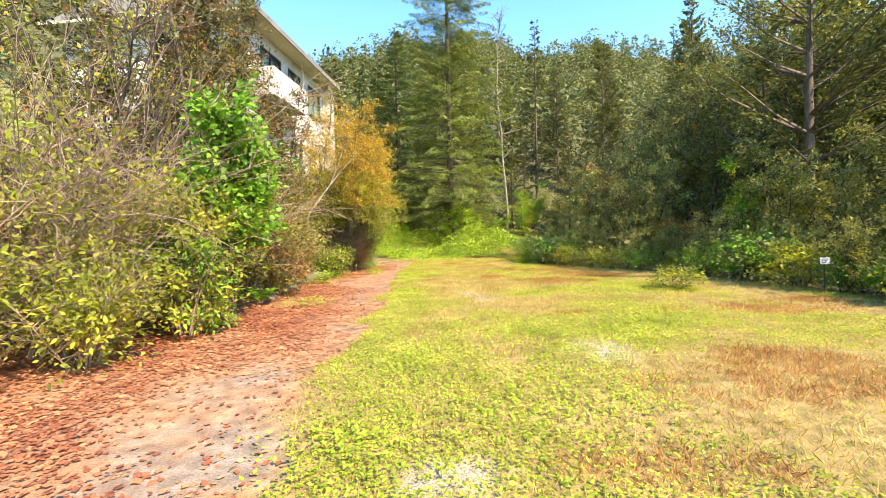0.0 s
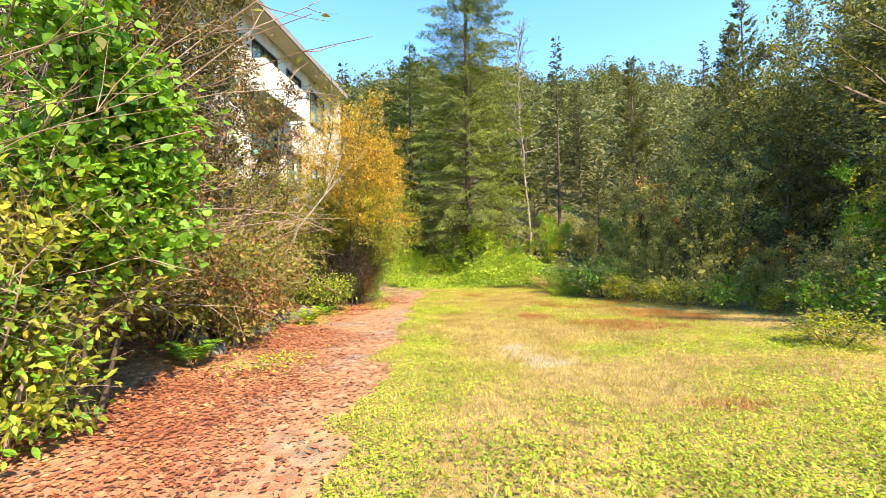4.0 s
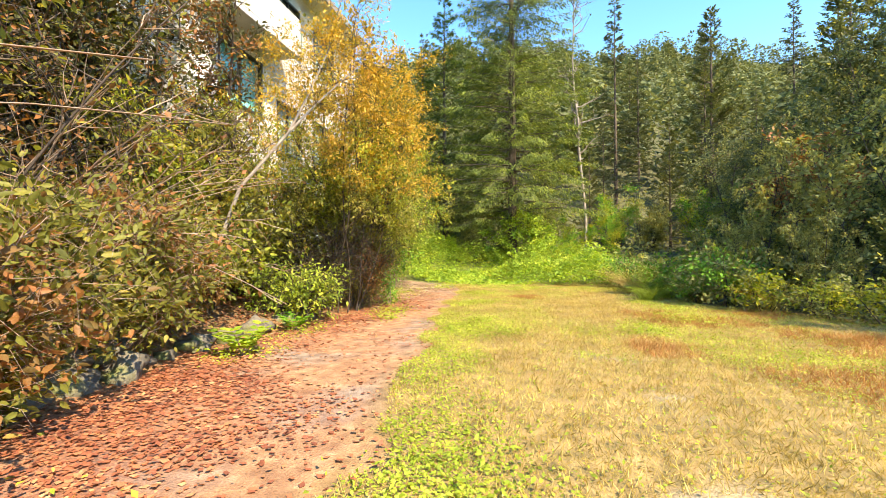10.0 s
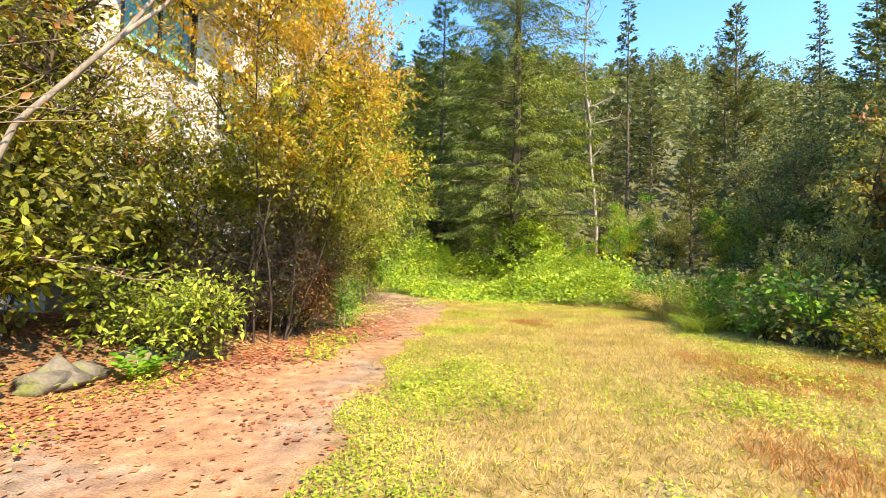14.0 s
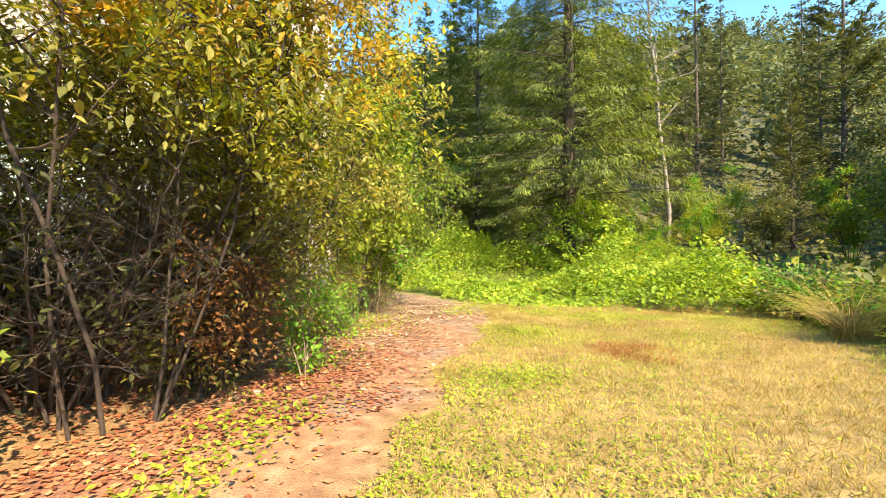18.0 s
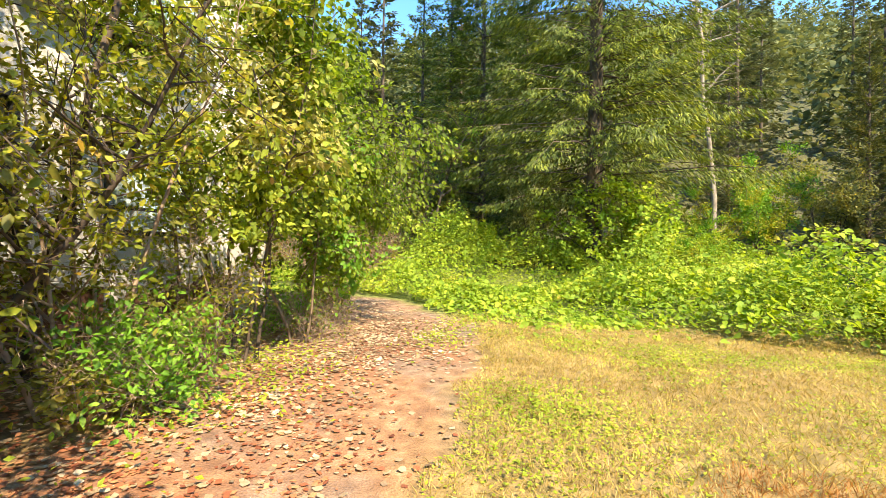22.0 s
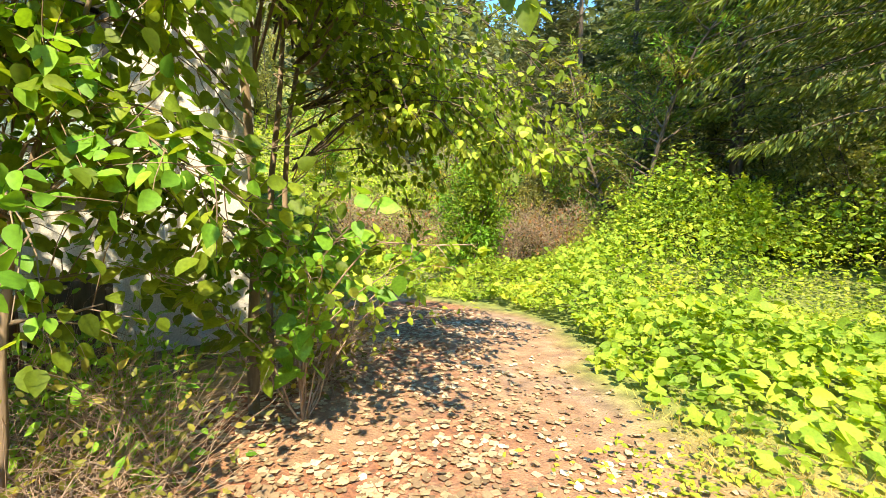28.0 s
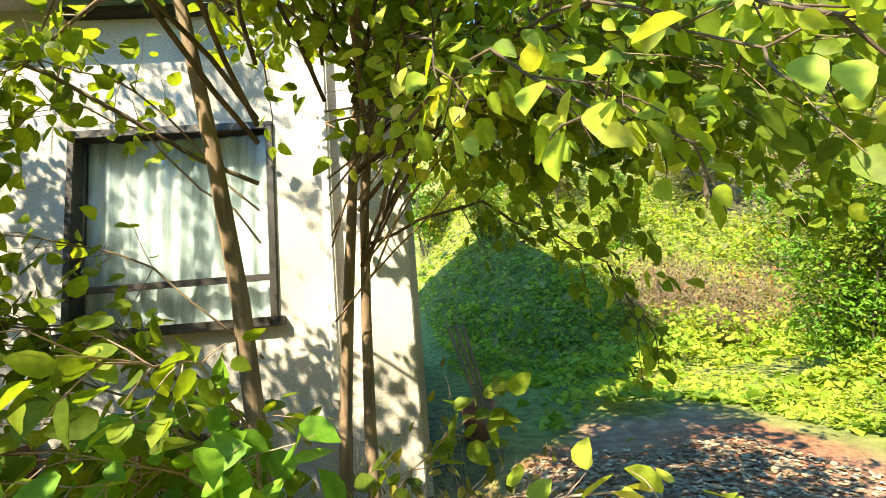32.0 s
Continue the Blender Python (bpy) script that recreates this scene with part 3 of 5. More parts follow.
me = mesh_of("ground", np.stack([gx, gy, gz], -1).reshape(-1, 3), np.stack([q, q + 1, q + nx + 1, q + nx], -1), SOIL, True)


def patches(x, y, spots):
    """Ragged patches from (x, y, half width, half length)."""
    m = np.zeros_like(x)
    rag = 1.6 * fractal(x * 1.1, y * 1.1, 23) + 1.3 * fractal(x * 3.5, y * 3.5, 24) - 0.6
    for cx, cy, rx, ry in spots:
        m = np.maximum(m, 1.55 - ((x - cx) / rx) ** 2 - ((y - cy) / ry) ** 2 - rag)
    return np.clip(m * 1.35, 0, 1)


def gravel_mask(x, y):
    return 0.5 * patches(x, y, ((2.2, 6.1, 0.7, 0.9), (0.0, 2.9, 0.4, 0.5), (0.7, 12.2, 0.5, 1.0), (0.9, 14.4, 0.6, 0.6), (0.8, 16.2, 0.6, 0.5), (1.0, 11.2, 0.5, 0.7)))


def brown_mask(x, y):
    return patches(x, y, ((3.8, 4.7, 2.4, 1.5), (1.6, 3.0, 1.0, 0.5), (6.4, 9.1, 2.5, 0.8), (8.0, 9.8, 1.6, 1.0), (2.5, 9.0, 0.6, 0.3), (3.6, 14.9, 1.8, 1.2), (5.2, 16.4, 2.0, 1.3), (1.9, 17.0, 0.7, 1.3), (3.6, 20.3, 1.7, 1.7), (5.4, 18.0, 1.3, 1.6), (5.6, 21.2, 1.4, 1.0), (0.4, 25.0, 0.8, 0.9)))


def green_mask(x, y):
    """Where low weeds grow thick: along the path, and in patches of the near meadow."""
    strip = np.exp(-((x - np.interp(y, RIGHT_Y, RIGHT_X) - 0.5) / 0.5) ** 2) * np.clip((27 - y) / 6, 0, 1)
    return np.maximum(strip * np.clip(fractal(x * 0.9, y * 0.7, 35) * 3.2 - 0.8, 0, 1), 0.85 * patches(x, y, ((1.6, 5.2, 1.2, 1.9), (2.4, 7.8, 1.9, 1.2), (-0.6, 3.6, 0.6, 2.4), (5.0, 12.2, 2.0, 1.2), (2.2, 11.8, 0.8, 1.2), (0.8, 16.2, 0.6, 0.7), (3.9, 24.0, 0.8, 2.0), (1.4, 29.6, 2.6, 0.9))))


trod, across = path_masks(gx, gy)
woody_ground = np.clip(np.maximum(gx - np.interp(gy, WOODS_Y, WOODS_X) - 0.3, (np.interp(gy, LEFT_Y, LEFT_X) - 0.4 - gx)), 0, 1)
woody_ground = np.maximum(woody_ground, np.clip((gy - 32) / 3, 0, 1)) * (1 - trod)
# Grey at the start is wear; past y 29 it paints the trees' shade.
for key, values in (("path", trod), ("woods", woody_ground), ("creepers", np.clip((gy - 31.5) / 1.5, 0, 0.9) * np.clip((48 - gy) / 3, 0, 1) * (1 - trod) * np.clip((9 - gx) / 3, 0, 1)), ("gravel", gravel_mask(gx, gy)), ("litter", np.clip(litter_share(gx, gy) * 1.2 - 0.15, 0, 0.85)), ("worn_and_shade", np.clip((4.2 - gy) / 1.5, 0, 0.7) * (fractal(gx * 0.9, gy * 0.9, 61) > 0.45) + np.clip((gy - 29) / 5, 0, 0.3))):
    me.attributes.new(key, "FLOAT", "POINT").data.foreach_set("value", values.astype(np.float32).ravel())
tagged(new("ground", me), "autumn meadow ground with a trodden reddish dirt path", "ground", kind="structure")


def on_ground(x, y):
    return (x, y, float(height_at(x, y)) - 0.03)


# ---- the house ----
house = thing("house", (-7.9, 31.6, 0), "abandoned white plastered three-storey house with wide cream eaves", "house", turn=-5.6)
WALLT, LENGTH, DEEP, TOP = 0.25, 10.6, 9.0, 11.85
OPEN = {(-3.55, -1.62): [(1.7, 3.7), (4.9, 7.2), (9.3, 11.2)], (-6.3, -4.7): [(1.7, 3.6), (5.2, 7.2), (9.3, 11.2)], (-9.4, -7.2): [(1.7, 3.6), (6.2, 8.1), (9.3, 11.2)]}
END = -0.3
edge = END
for (a, b), gaps in OPEN.items():
    part("wall", box(-WALLT, 0, b, edge, 0, TOP), PLASTER, house)
    low = 0.0
    for z0, z1 in gaps:
        part("wall", box(-WALLT, 0, a, b, low, z0), PLASTER, house)
        low = z1
    part("wall", box(-WALLT, 0, a, b, low, TOP), PLASTER, house)
    edge = a
part("wall", box(-WALLT, 0, -LENGTH, edge, 0, TOP), PLASTER, house)
part("wall", box(-DEEP, -WALLT, -LENGTH, -LENGTH + WALLT, 0, TOP), PLASTER, house)
part("wall", box(-DEEP, -WALLT, END - WALLT, END, 0, TOP), PLASTER, house)
part("wall", box(-DEEP - WALLT, -DEEP, -LENGTH, END, 0, TOP), PLASTER, house)
part("wall", box(0, 0.55, -0.74, -0.36, 0, TOP - 0.1, 0.01), PLASTER, house, "projecting end pier of the facade")
for z in (0.9, 4.4, 8.6):
    part("floor_slab", box(-DEEP, -WALLT, -LENGTH + WALLT, END - WALLT, z - 0.2, z), CONCRETE, house)
part("roof", box(-DEEP - 0.8, 0.9, -LENGTH - 0.9, -0.26, TOP, TOP + 0.14), SOFFIT, house, "wide cream painted eaves slab")
part("roof_edge", box(0.9, 0.97, -LENGTH - 0.95, -0.22, TOP - 0.03, TOP + 0.22), ROOFING, house, "dark weathered edge strip")
bm = box(-DEEP - 0.7, 0.85, -LENGTH - 0.8, -0.36, TOP + 0.14, TOP + 1.5)
for v in bm.verts:
    if v.co.z > TOP + 1:
        v.co.x = -DEEP / 2 + (v.co.x + DEEP / 2) * 0.1
part("roof", bm, ROOFING, house, "low grey roof")
# cantilevered balcony on the top floor
part("balcony_slab", box(0, 1.15, -10.4, -6.65, 8.42, 8.6, 0.01), PLASTER, house)
part("parapet", box(1.03, 1.15, -10.4, -6.65, 8.6, 9.75, 0.01), PLASTER, house)
part("parapet", box(0, 1.03, -10.4, -10.28, 8.6, 9.75), PLASTER, house)
part("parapet", box(0, 1.03, -6.77, -6.65, 8.6, 9.75), PLASTER, house)
part("plinth", box(0, 0.28, -9.9, -3.7, -0.1, 0.86, 0.02), RUSTY, house, "rusty brown boarded plinth")
part("ledge", box(0, 0.36, -9.9, -3.7, 0.86, 0.95, 0.01), PLASTER, house)
for (a, b), gaps in OPEN.items():
    for n, (z0, z1) in enumerate(gaps):
        teal = (a, z0) == (-9.4, 6.2)
        win = piece("window", mesh_of("window", [(-0.2, a, z0), (-0.2, b, z0), (-0.2, b, z0 + 0.03), (-0.2, a, z0 + 0.03)], [(0, 1, 2, 3)], DARKWOOD), house)
        part("window_frame", box(-0.12, 0.03, a, a + 0.07, z0, z1, 0.006), DARKWOOD, win)
        part("window_frame", box(-0.12, 0.03, b - 0.07, b, z0, z1, 0.006), DARKWOOD, win)
        part("window_frame", box(-0.12, 0.03, a + 0.07, b - 0.07, z1 - 0.08, z1, 0.006), DARKWOOD, win)
        part("window_sill", box(-0.12, 0.09, a - 0.06, b + 0.06, z0 - 0.02, z0 + 0.07, 0.006), DARKWOOD, win)
        if z0 < 2:
            part("transom", box(-0.10, -0.02, a + 0.07, b - 0.07, z0 + 0.42, z0 + 0.48), DARKWOOD, win)
        else:
            part("mullion", box(-0.10, -0.02, (a + b) / 2 - 0.03, (a + b) / 2 + 0.03, z0 + 0.07, z1 - 0.08), DARKWOOD, win)
        pane = part("pane", box(-0.075, -0.065, a + 0.07, b - 0.07, z0 + 0.07, z1 - 0.08), GLASS, win)
        pane.visible_shadow = False
        bm = bmesh.new()
        rows = []
        for k in range(41):
            yy = a + 0.05 + (b - a - 0.1) * k / 40
            xx = -0.2 + 0.025 * math.sin(k * 1.7) + 0.01 * math.sin(k * 0.6)
            rows.append((bm.verts.new((xx, yy, z0 + 0.05)), bm.verts.new((xx, yy, z1 - 0.05))))
        for (p0, p1), (p2, p3) in zip(rows, rows[1:]):
            bm.faces.new((p0, p2, p3, p1))
        part("curtain", bm, CURTAIN_TEAL if teal else CURTAIN, win, smooth=True)
        if n > 0 and a > -7:
            rail = part("railing", box(0.10, 0.14, a, b, z0 + 1.0, z0 + 1.05), RAILGREEN, win)
            part("railing", box(0.10, 0.14, a, b, z0 + 0.06, z0 + 0.1), RAILGREEN, win)
            for k in range(15):
                yy = a + 0.05 + (b - a - 0.1) * k / 14
                part("bar", box(0.112, 0.128, yy - 0.008, yy + 0.008, z0 + 0.1, z0 + 1.0), RAILGREEN, win)
part("ledge", box(0, 0.45, -4.9, -2.3, 5.0, 5.16, 0.01), PLASTER, house, "white sloping window ledge")
part("drainpipe", box(0.02, 0.11, -1.15, -1.06, 0.95, 11.8, 0.02), WHITEMETAL, house)

# ---- loose things by the house corner ----
bm = bmesh.new()
bmesh.ops.create_cone(bm, segments=20, radius1=0.16, radius2=0.24, depth=0.5, cap_ends=True)
bmesh.ops.delete(bm, geom=[f for f in bm.faces if f.normal.z > 0.9], context="FACES")
bmesh.ops.solidify(bm, geom=bm.faces[:], thickness=0.02)
pot = thing("flower_pot", (-9.6, 32.15, 0.22), "faded terracotta flower pot beside the house corner", "pot")
part("pot", bm, TERRACOTTA, pot, smooth=True)
for k in range(3):
    pole = part("leaning_pole", box(-0.02, 0.02, -0.02, 0.02, 0, 1.6, 0.005), BARK_PALE, None)
    tagged(pole, "weathered wooden pole leaning on the house end wall", "pole", "poles by the wall")
    pole.matrix_world = pose(-8.6 - 0.14 * k, 32.15 + 0.05 * k, -0.03, 17 - 2 * k, 0, -4 + 3 * k)

for n, (x, y, r, h, dark) in enumerate(((-7.45, 29.55, 0.30, 0.98, True), (-7.35, 28.85, 0.33, 0.85, False), (-7.3, 28.05, 0.33, 0.8, False))):
    tub = thing("stump_planter", on_ground(x, y), "old brown stump-shaped planter against the house wall", "planter", "planters by the wall", turn=23.0 * n)
    for k in range(14):
        bm = box(r * 0.86, r, -0.5 * math.pi * 2 * r / 14, 0.5 * math.pi * 2 * r / 14, 0, h * (1 - 0.05 * (k * 7 % 3)), 0.012)
        for v in bm.verts:
            v.co.x *= 1.12 - 0.2 * v.co.z / h
        st = part("stave", bm, BARK if dark else RUSTY, tub)
        st.rotation_euler = (0, 0, k * 2 * math.pi / 14)
    bm = bmesh.new()
    bmesh.ops.create_cone(bm, segments=14, radius1=r * 0.95, radius2=r * 0.86, depth=h * 0.8, cap_ends=True, matrix=Matrix.Translation((0, 0, h * 0.4)))
    part("soil", bm, BARK, tub)
sign = thing("small_sign", on_ground(9.15, 10.75), "small white sign plate on a thin post in the shade", "sign")
part("post", box(-0.012, 0.012, -0.012, 0.012, 0, 0.9), DARKWOOD, sign)
part("plate", box(-0.12, 0.12, -0.022, -0.013, 0.75, 0.91, 0.003), WHITEMETAL, sign)
for k in range(3):
    part("text_bar", box(-0.09, 0.09 - 0.04 * k, -0.026, -0.0235, 0.865 - 0.04 * k, 0.88 - 0.04 * k), DARKWOOD, sign)

# ---- stones of the low bank ----
bank = thing("stone_bank", (-5.2, 16.5, 0), "row of mossy field stones holding a low bank", "stones")
rng = np.random.default_rng(5)
for k in range(26):
    bm = bmesh.new()
    bmesh.ops.create_icosphere(bm, subdivisions=2, radius=1)
    s = rng.uniform(0.12, 0.26)
    off = Vector(rng.uniform(0, 50, 3))
    for v in bm.verts:
        v.co *= 1 + 0.9 * (noise.noise(v.co * 1.1 + off)) + 0.25 * noise.noise(v.co * 3 + off)
        v.co = Vector((v.co.x * s, v.co.y * s * 1.25, v.co.z * s * 0.75))
    y = 12.0 + k % 17 * 0.45 + rng.uniform(-0.2, 0.2)
    x = float(np.interp(y, LEFT_Y, LEFT_X)) - 0.75 - 0.3 * (k // 17) + rng.uniform(-0.1, 0.1)
    st = part("stone", bm, STONE, bank, smooth=True)
    st.location = (x + 5.2, y - 16.5, 0.08 + 0.22 * (k // 17))


# ---- trees beyond the clearing ----
larch = conifer("larch_tree", on_ground(0.7, 41), "tall larch with drooping yellow-green boughs, sunlit on one side", 11, 35, 6.4, 62, 9, 430, N_LARCH, BARK, 0.205, 0.09, -0.12, trunk_r=0.34, hang=0.8, wide=0.5, outline=SLIM, taper=0.62)
bare = broadleaf("bare_tree", on_ground(6.4, 45), "slender almost leafless pale grey tree", "tree", 12, 23, 3.2, 1, 30, 5, 1, 0.18, L_OLIVE, BARK_PALE, part_names=("trunk", "crown"), thick=0.17, first=0.3, lift=0.12, twig_len=1.0)
spruce = conifer("spruce_tree", on_ground(12.3, 58.5), "dark green spruce in the woods", 21, 24, 2.9, 34, 6, 46, N_SPRUCE, BARK, 0.40, 0.1, -0.05, "spruces in the woods", 0.22)
cedar = conifer("pine_tree", on_ground(18, 50), "full grey-green pine in the woods", 22, 20, 4.8, 28, 8, 105, N_PINE, BARK, 0.32, 0.06, 0.02, "pines in the woods", 0.25, 0.03)
larch_b = conifer("larch_tree", on_ground(-4.5, 46), "shaded larch with drooping boughs", 23, 21, 4.6, 34, 8, 150, N_LARCH, BARK, 0.22, 0.10, -0.08, "larches in the woods", 0.22, hang=0.55, wide=0.4)
rng = np.random.default_rng(77)
SPOTS = [(26, 70, 0.85, 0), (9.5, 52, 0.5, 0), (17, 66, 0.75, 0), (21, 58, 0.85, 0), (4, 53, 0.5, 1), (13, 46, 0.5, 1), (23, 42, 0.95, 1), (19, 34, 0.85, 1), (28, 50, 1.08, 1), (26, 30, 1.0, 1), (16, 40, 0.5, 0), (-2.5, 52, 0.9, 2), (-9, 50, 0.88, 2), (-8, 58, 0.85, 0), (-15, 54, 0.9, 1), (-12.3, 51.5, 0.98, 0), (1, 60, 0.6, 0), (10, 67, 0.7, 2), (32, 62, 1.0, 0), (34, 40, 1.15, 1), (20, 22, 0.65, 1), (24, 14, 0.75, 1), (19, 76, 0.7, 1), (-22, 47, 0.7, 2), (-20, 60, 0.7, 0), (3.6, 47, 0.45, 2), (30, 24, 0.7, 0), (36, 52, 1.15, 1), (-6.5, 47, 0.8, 2), (7.5, 48.5, 0.42, 1)]
for x, y, s, kind in SPOTS:
    src = (spruce, cedar, larch_b)[kind]
    x, y, z = on_ground(x, y)
    ob = copy_thing(src, pose(x, y, z, 0, 0, rng.uniform(0, 360)))
    ob.scale = (s, s, s * rng.uniform(0.92, 1.1))

# the big pine at the edge of the wood, and its neighbours
rng = np.random.default_rng(31)
for n, (x, y, h, r) in enumerate(((13.9, 17.0, 15, 7.2), (14.6, 11.0, 14, 6.5), (16.5, 23.0, 12.5, 5.0))):
    conifer("pine_tree", on_ground(x, y), "open-branched dark pine with yellowing needles at the wood's edge", 40 + n, h, r, 13, 6, 260, N_PINE, BARK, 0.2, 0.27, 0.06, "pines at the wood's edge", 0.22, 0.03, SPRAY, 0.12, 0.15, stout=2.2)

broadleaf("chestnut_tree", on_ground(-6.8, 42.5), "broadleaved tree with sunlit olive-green leaves at the wood's edge", "tree", 61, 9.0, 3.2, 3, 30, 9, 12, 0.17, L_OLIVE, BARK, SLIM, part_names=("trunk", "crown"), extra=((L_BRIGHT, 0.48, 0.0, 1.3),), thick=0.1, first=0.2, droop=0.4)
broadleaf("chestnut_tree", on_ground(-11.5, 44.5), "broadleaved tree with olive and rusty leaves", "tree", 62, 8.0, 3.0, 3, 28, 9, 12, 0.17, L_OLIVE, BARK, SLIM, part_names=("trunk", "crown"), extra=((L_YELLOW, 0.5, 0.0, 1.3),), thick=0.1, first=0.2, droop=0.4)

tall_tree = broadleaf("woodland_tree", on_ground(16.5, 26.5), "tall shaded woodland tree with dense dark leaves", "tree", 63, 12.5, 3.2, 3, 28, 8, 14, 0.17, N_PINE, BARK, part_names=("trunk", "crown"), group="tall trees in the wood", extra=((L_DARK, 0.45, 0.3, 1.3),), thick=0.13, first=0.2, fill=560, bare_of_twigs=True, twig_len=0.75)
for x, y, s in ((14.5, 31.5, 0.85), (17.5, 32.0, 1.1), (16.5, 20.0, 1.1), (18.5, 17.0, 1.2), (19.5, 23.0, 1.2), (20.5, 28.5, 1.2), (12.5, 36.0, 0.75), (16.5, 37.0, 0.9)):
    ob = copy_thing(tall_tree, pose(*on_ground(x, y), 0, 0, rng.uniform(0, 360)))
    ob.scale = (s, s, s * rng.uniform(0.9, 1.1))

# ---- thicket along the wood's edge ----
THICK = [broadleaf("thicket_bush", on_ground(9.4, 21.6), "dense dark green bush at the wood's edge", "bush", 51, 5.6, 2.3, 7, 12, 6, 15, 0.145, L_DARK, TWIG_DARK, group="bushes along the wood's edge", thick=0.04, bare_of_twigs=True),
         broadleaf("thicket_bush", on_ground(12.2, 15.8), "dark green bush with some yellowing leaves", "bush", 52, 4.6, 2.2, 7, 12, 6, 15, 0.145, L_DARK, TWIG_DARK, group="bushes along the wood's edge", extra=((L_OLIVE, 0.45, 0.35, 1.2),), thick=0.04, bare_of_twigs=True),
         broadleaf("thicket_bush", on_ground(8.8, 25.4), "dark bush with reddish dry upper leaves", "bush", 53, 5.2, 2.0, 7, 12, 6, 15, 0.145, L_DARK, TWIG_DARK, group="bushes along the wood's edge", extra=((L_RUST, 0.5, 0.45, 1.2),), thick=0.04, bare_of_twigs=True),
         broadleaf("thicket_bush", on_ground(13.5, 38), "light green sapling among the bushes", "bush", 54, 5.0, 1.9, 6, 14, 6, 14, 0.145, L_YELLOW, TWIG_DARK, group="bushes along the wood's edge", extra=((L_BRIGHT, 0.5, 0.0, 1.2),), thick=0.035, bare_of_twigs=True)]
THICK.append(broadleaf("thicket_bush", on_ground(1.4, 39.6), "low bush overgrown with bright green vines", "bush", 55, 3.6, 2.4, 7, 11, 6, 9, 0.15, L_VINE, TWIG_DARK, HEX, group="bushes along the wood's edge", thick=0.03, flat=0.8, bare_of_twigs=True, fill=120))
for y in np.arange(-1, 44, 1.9):
    for row in range(2 if 2 < y < 36 else 1):
        x = float(np.interp(y, WOODS_Y, WOODS_X)) + 1.3 + row * 2.6 + rng.uniform(-0.4, 0.4)
        yy = y + rng.uniform(-0.6, 0.6)
        kind = rng.choice([0, 1, 2, 3], p=[0.42, 0.30, 0.13, 0.15]) if y < 30 else rng.choice([0, 1, 3], p=[0.3, 0.25, 0.45])
        s = rng.uniform(0.75, 1.1) * (0.5 if row == 0 else 0.95) * (0.85 if y > 20 else 0.75 if y > 12 else 1.0) * (0.5 if y > 24 else 1.0)
        ob = copy_thing(THICK[kind], pose(*on_ground(x, yy), 0, 0, rng.uniform(0, 360)))
        ob.scale = (s, s, s * rng.uniform(0.85, 1.15))
LOW = [broadleaf("low_bush", on_ground(9.9, 7.0), "low green bush at the edge of the wood", "bush", 56, 1.5, 0.9, 5, 7, 4, 7, 0.12, L_DARK, TWIG_DARK, group="low bushes at the wood's edge", extra=((L_BRIGHT, 0.42, 0.2, 1.3),), thick=0.02, bare_of_twigs=True, fill=70),
       broadleaf("low_bush", on_ground(9.7, 8.4), "low yellowing bush at the edge of the wood", "bush", 57, 1.3, 0.9, 5, 7, 4, 7, 0.12, L_DARK, TWIG_DARK, group="low bushes at the wood's edge", extra=((L_YELLOW, 0.45, 0.2, 1.3),), thick=0.02, bare_of_twigs=True, fill=70)]
for y in np.arange(2, 33, 1.1):
    x = float(np.interp(y, WOODS_Y, WOODS_X)) + rng.uniform(0.2, 0.9)
    s = rng.uniform(0.18, 0.34)
    ob = copy_thing(LOW[rng.choice([0, 1])], pose(*on_ground(x, y), 0, 0, rng.uniform(0, 360)))
    ob.scale = (s * 3.6, s * 3.6, s * 3.2)
for x, y, s, kind in ((-2.6, 43.5, 0.7, 0), (-3.4, 41.2, 0.5, 4), (4.0, 38.4, 0.5, 4), (-5.2, 42.2, 0.6, 4), (5.6, 36.4, 0.4, 4), (0.2, 42.5, 0.7, 0), (-1.6, 41.0, 0.7, 0), (2.6, 42.5, 0.7, 0), (8, 44, 0.8, 3), (11, 45, 0.9, 1), (14, 43, 0.9, 3), (9.5, 47.5, 0.9, 3), (2.4, 40.5, 0.5, 3), (4.6, 40, 0.6, 3), (3.5, 37.5, 0.4, 3), (-6, 46, 0.9, 1), (-9, 45.5, 0.9, 3), (-12, 46, 1.0, 1), (-15.5, 46, 1.0, 3), (-20, 41, 0.7, 3), (-22, 36, 0.7, 3), (-24, 40, 1.1, 0), (-16, 48, 1.2, 0), (-4, 48, 1.0, 0), (-26, 34, 1.2, 3), (-26, 37, 1.3, 3), (-12, 49, 1.2, 1)):
    ob = copy_thing(THICK[kind], pose(*on_ground(x, y), 0, 0, rng.uniform(0, 360)))
    ob.scale = (s, s, s)

ob = copy_thing(LOW[1], pose(*on_ground(6.4, 12.3), 0, 0, 40))
ob.scale = (1.0, 0.8, 0.5)

# ---- shrubs and trees between the path and the house ----
def shrub(x, y, label, seed, height, spread, leaf, wood, size=0.10, each=10, extra=(), stems=9, limbs=13, twigs=7, name="leafy_shrub", **more):
    return broadleaf(name, on_ground(x, y), label, "shrub", seed, height, spread, stems, limbs, twigs, max(1, round(each * 0.65)), size * 1.25, leaf, wood, extra=extra, **{"outline": POINTED, **more})


def tree(x, y, label, seed, height, spread, leaf, wood, size=0.12, each=9, extra=(), stems=4, limbs=24, twigs=8, name="maple_tree", **more):
    return broadleaf(name, on_ground(x, y), label, "tree", seed, height, spread, stems, limbs, twigs, max(1, round(each * 0.8)), size * 1.08, leaf, wood, part_names=("trunk", "crown"), extra=extra, **{"outline": POINTED, **more})


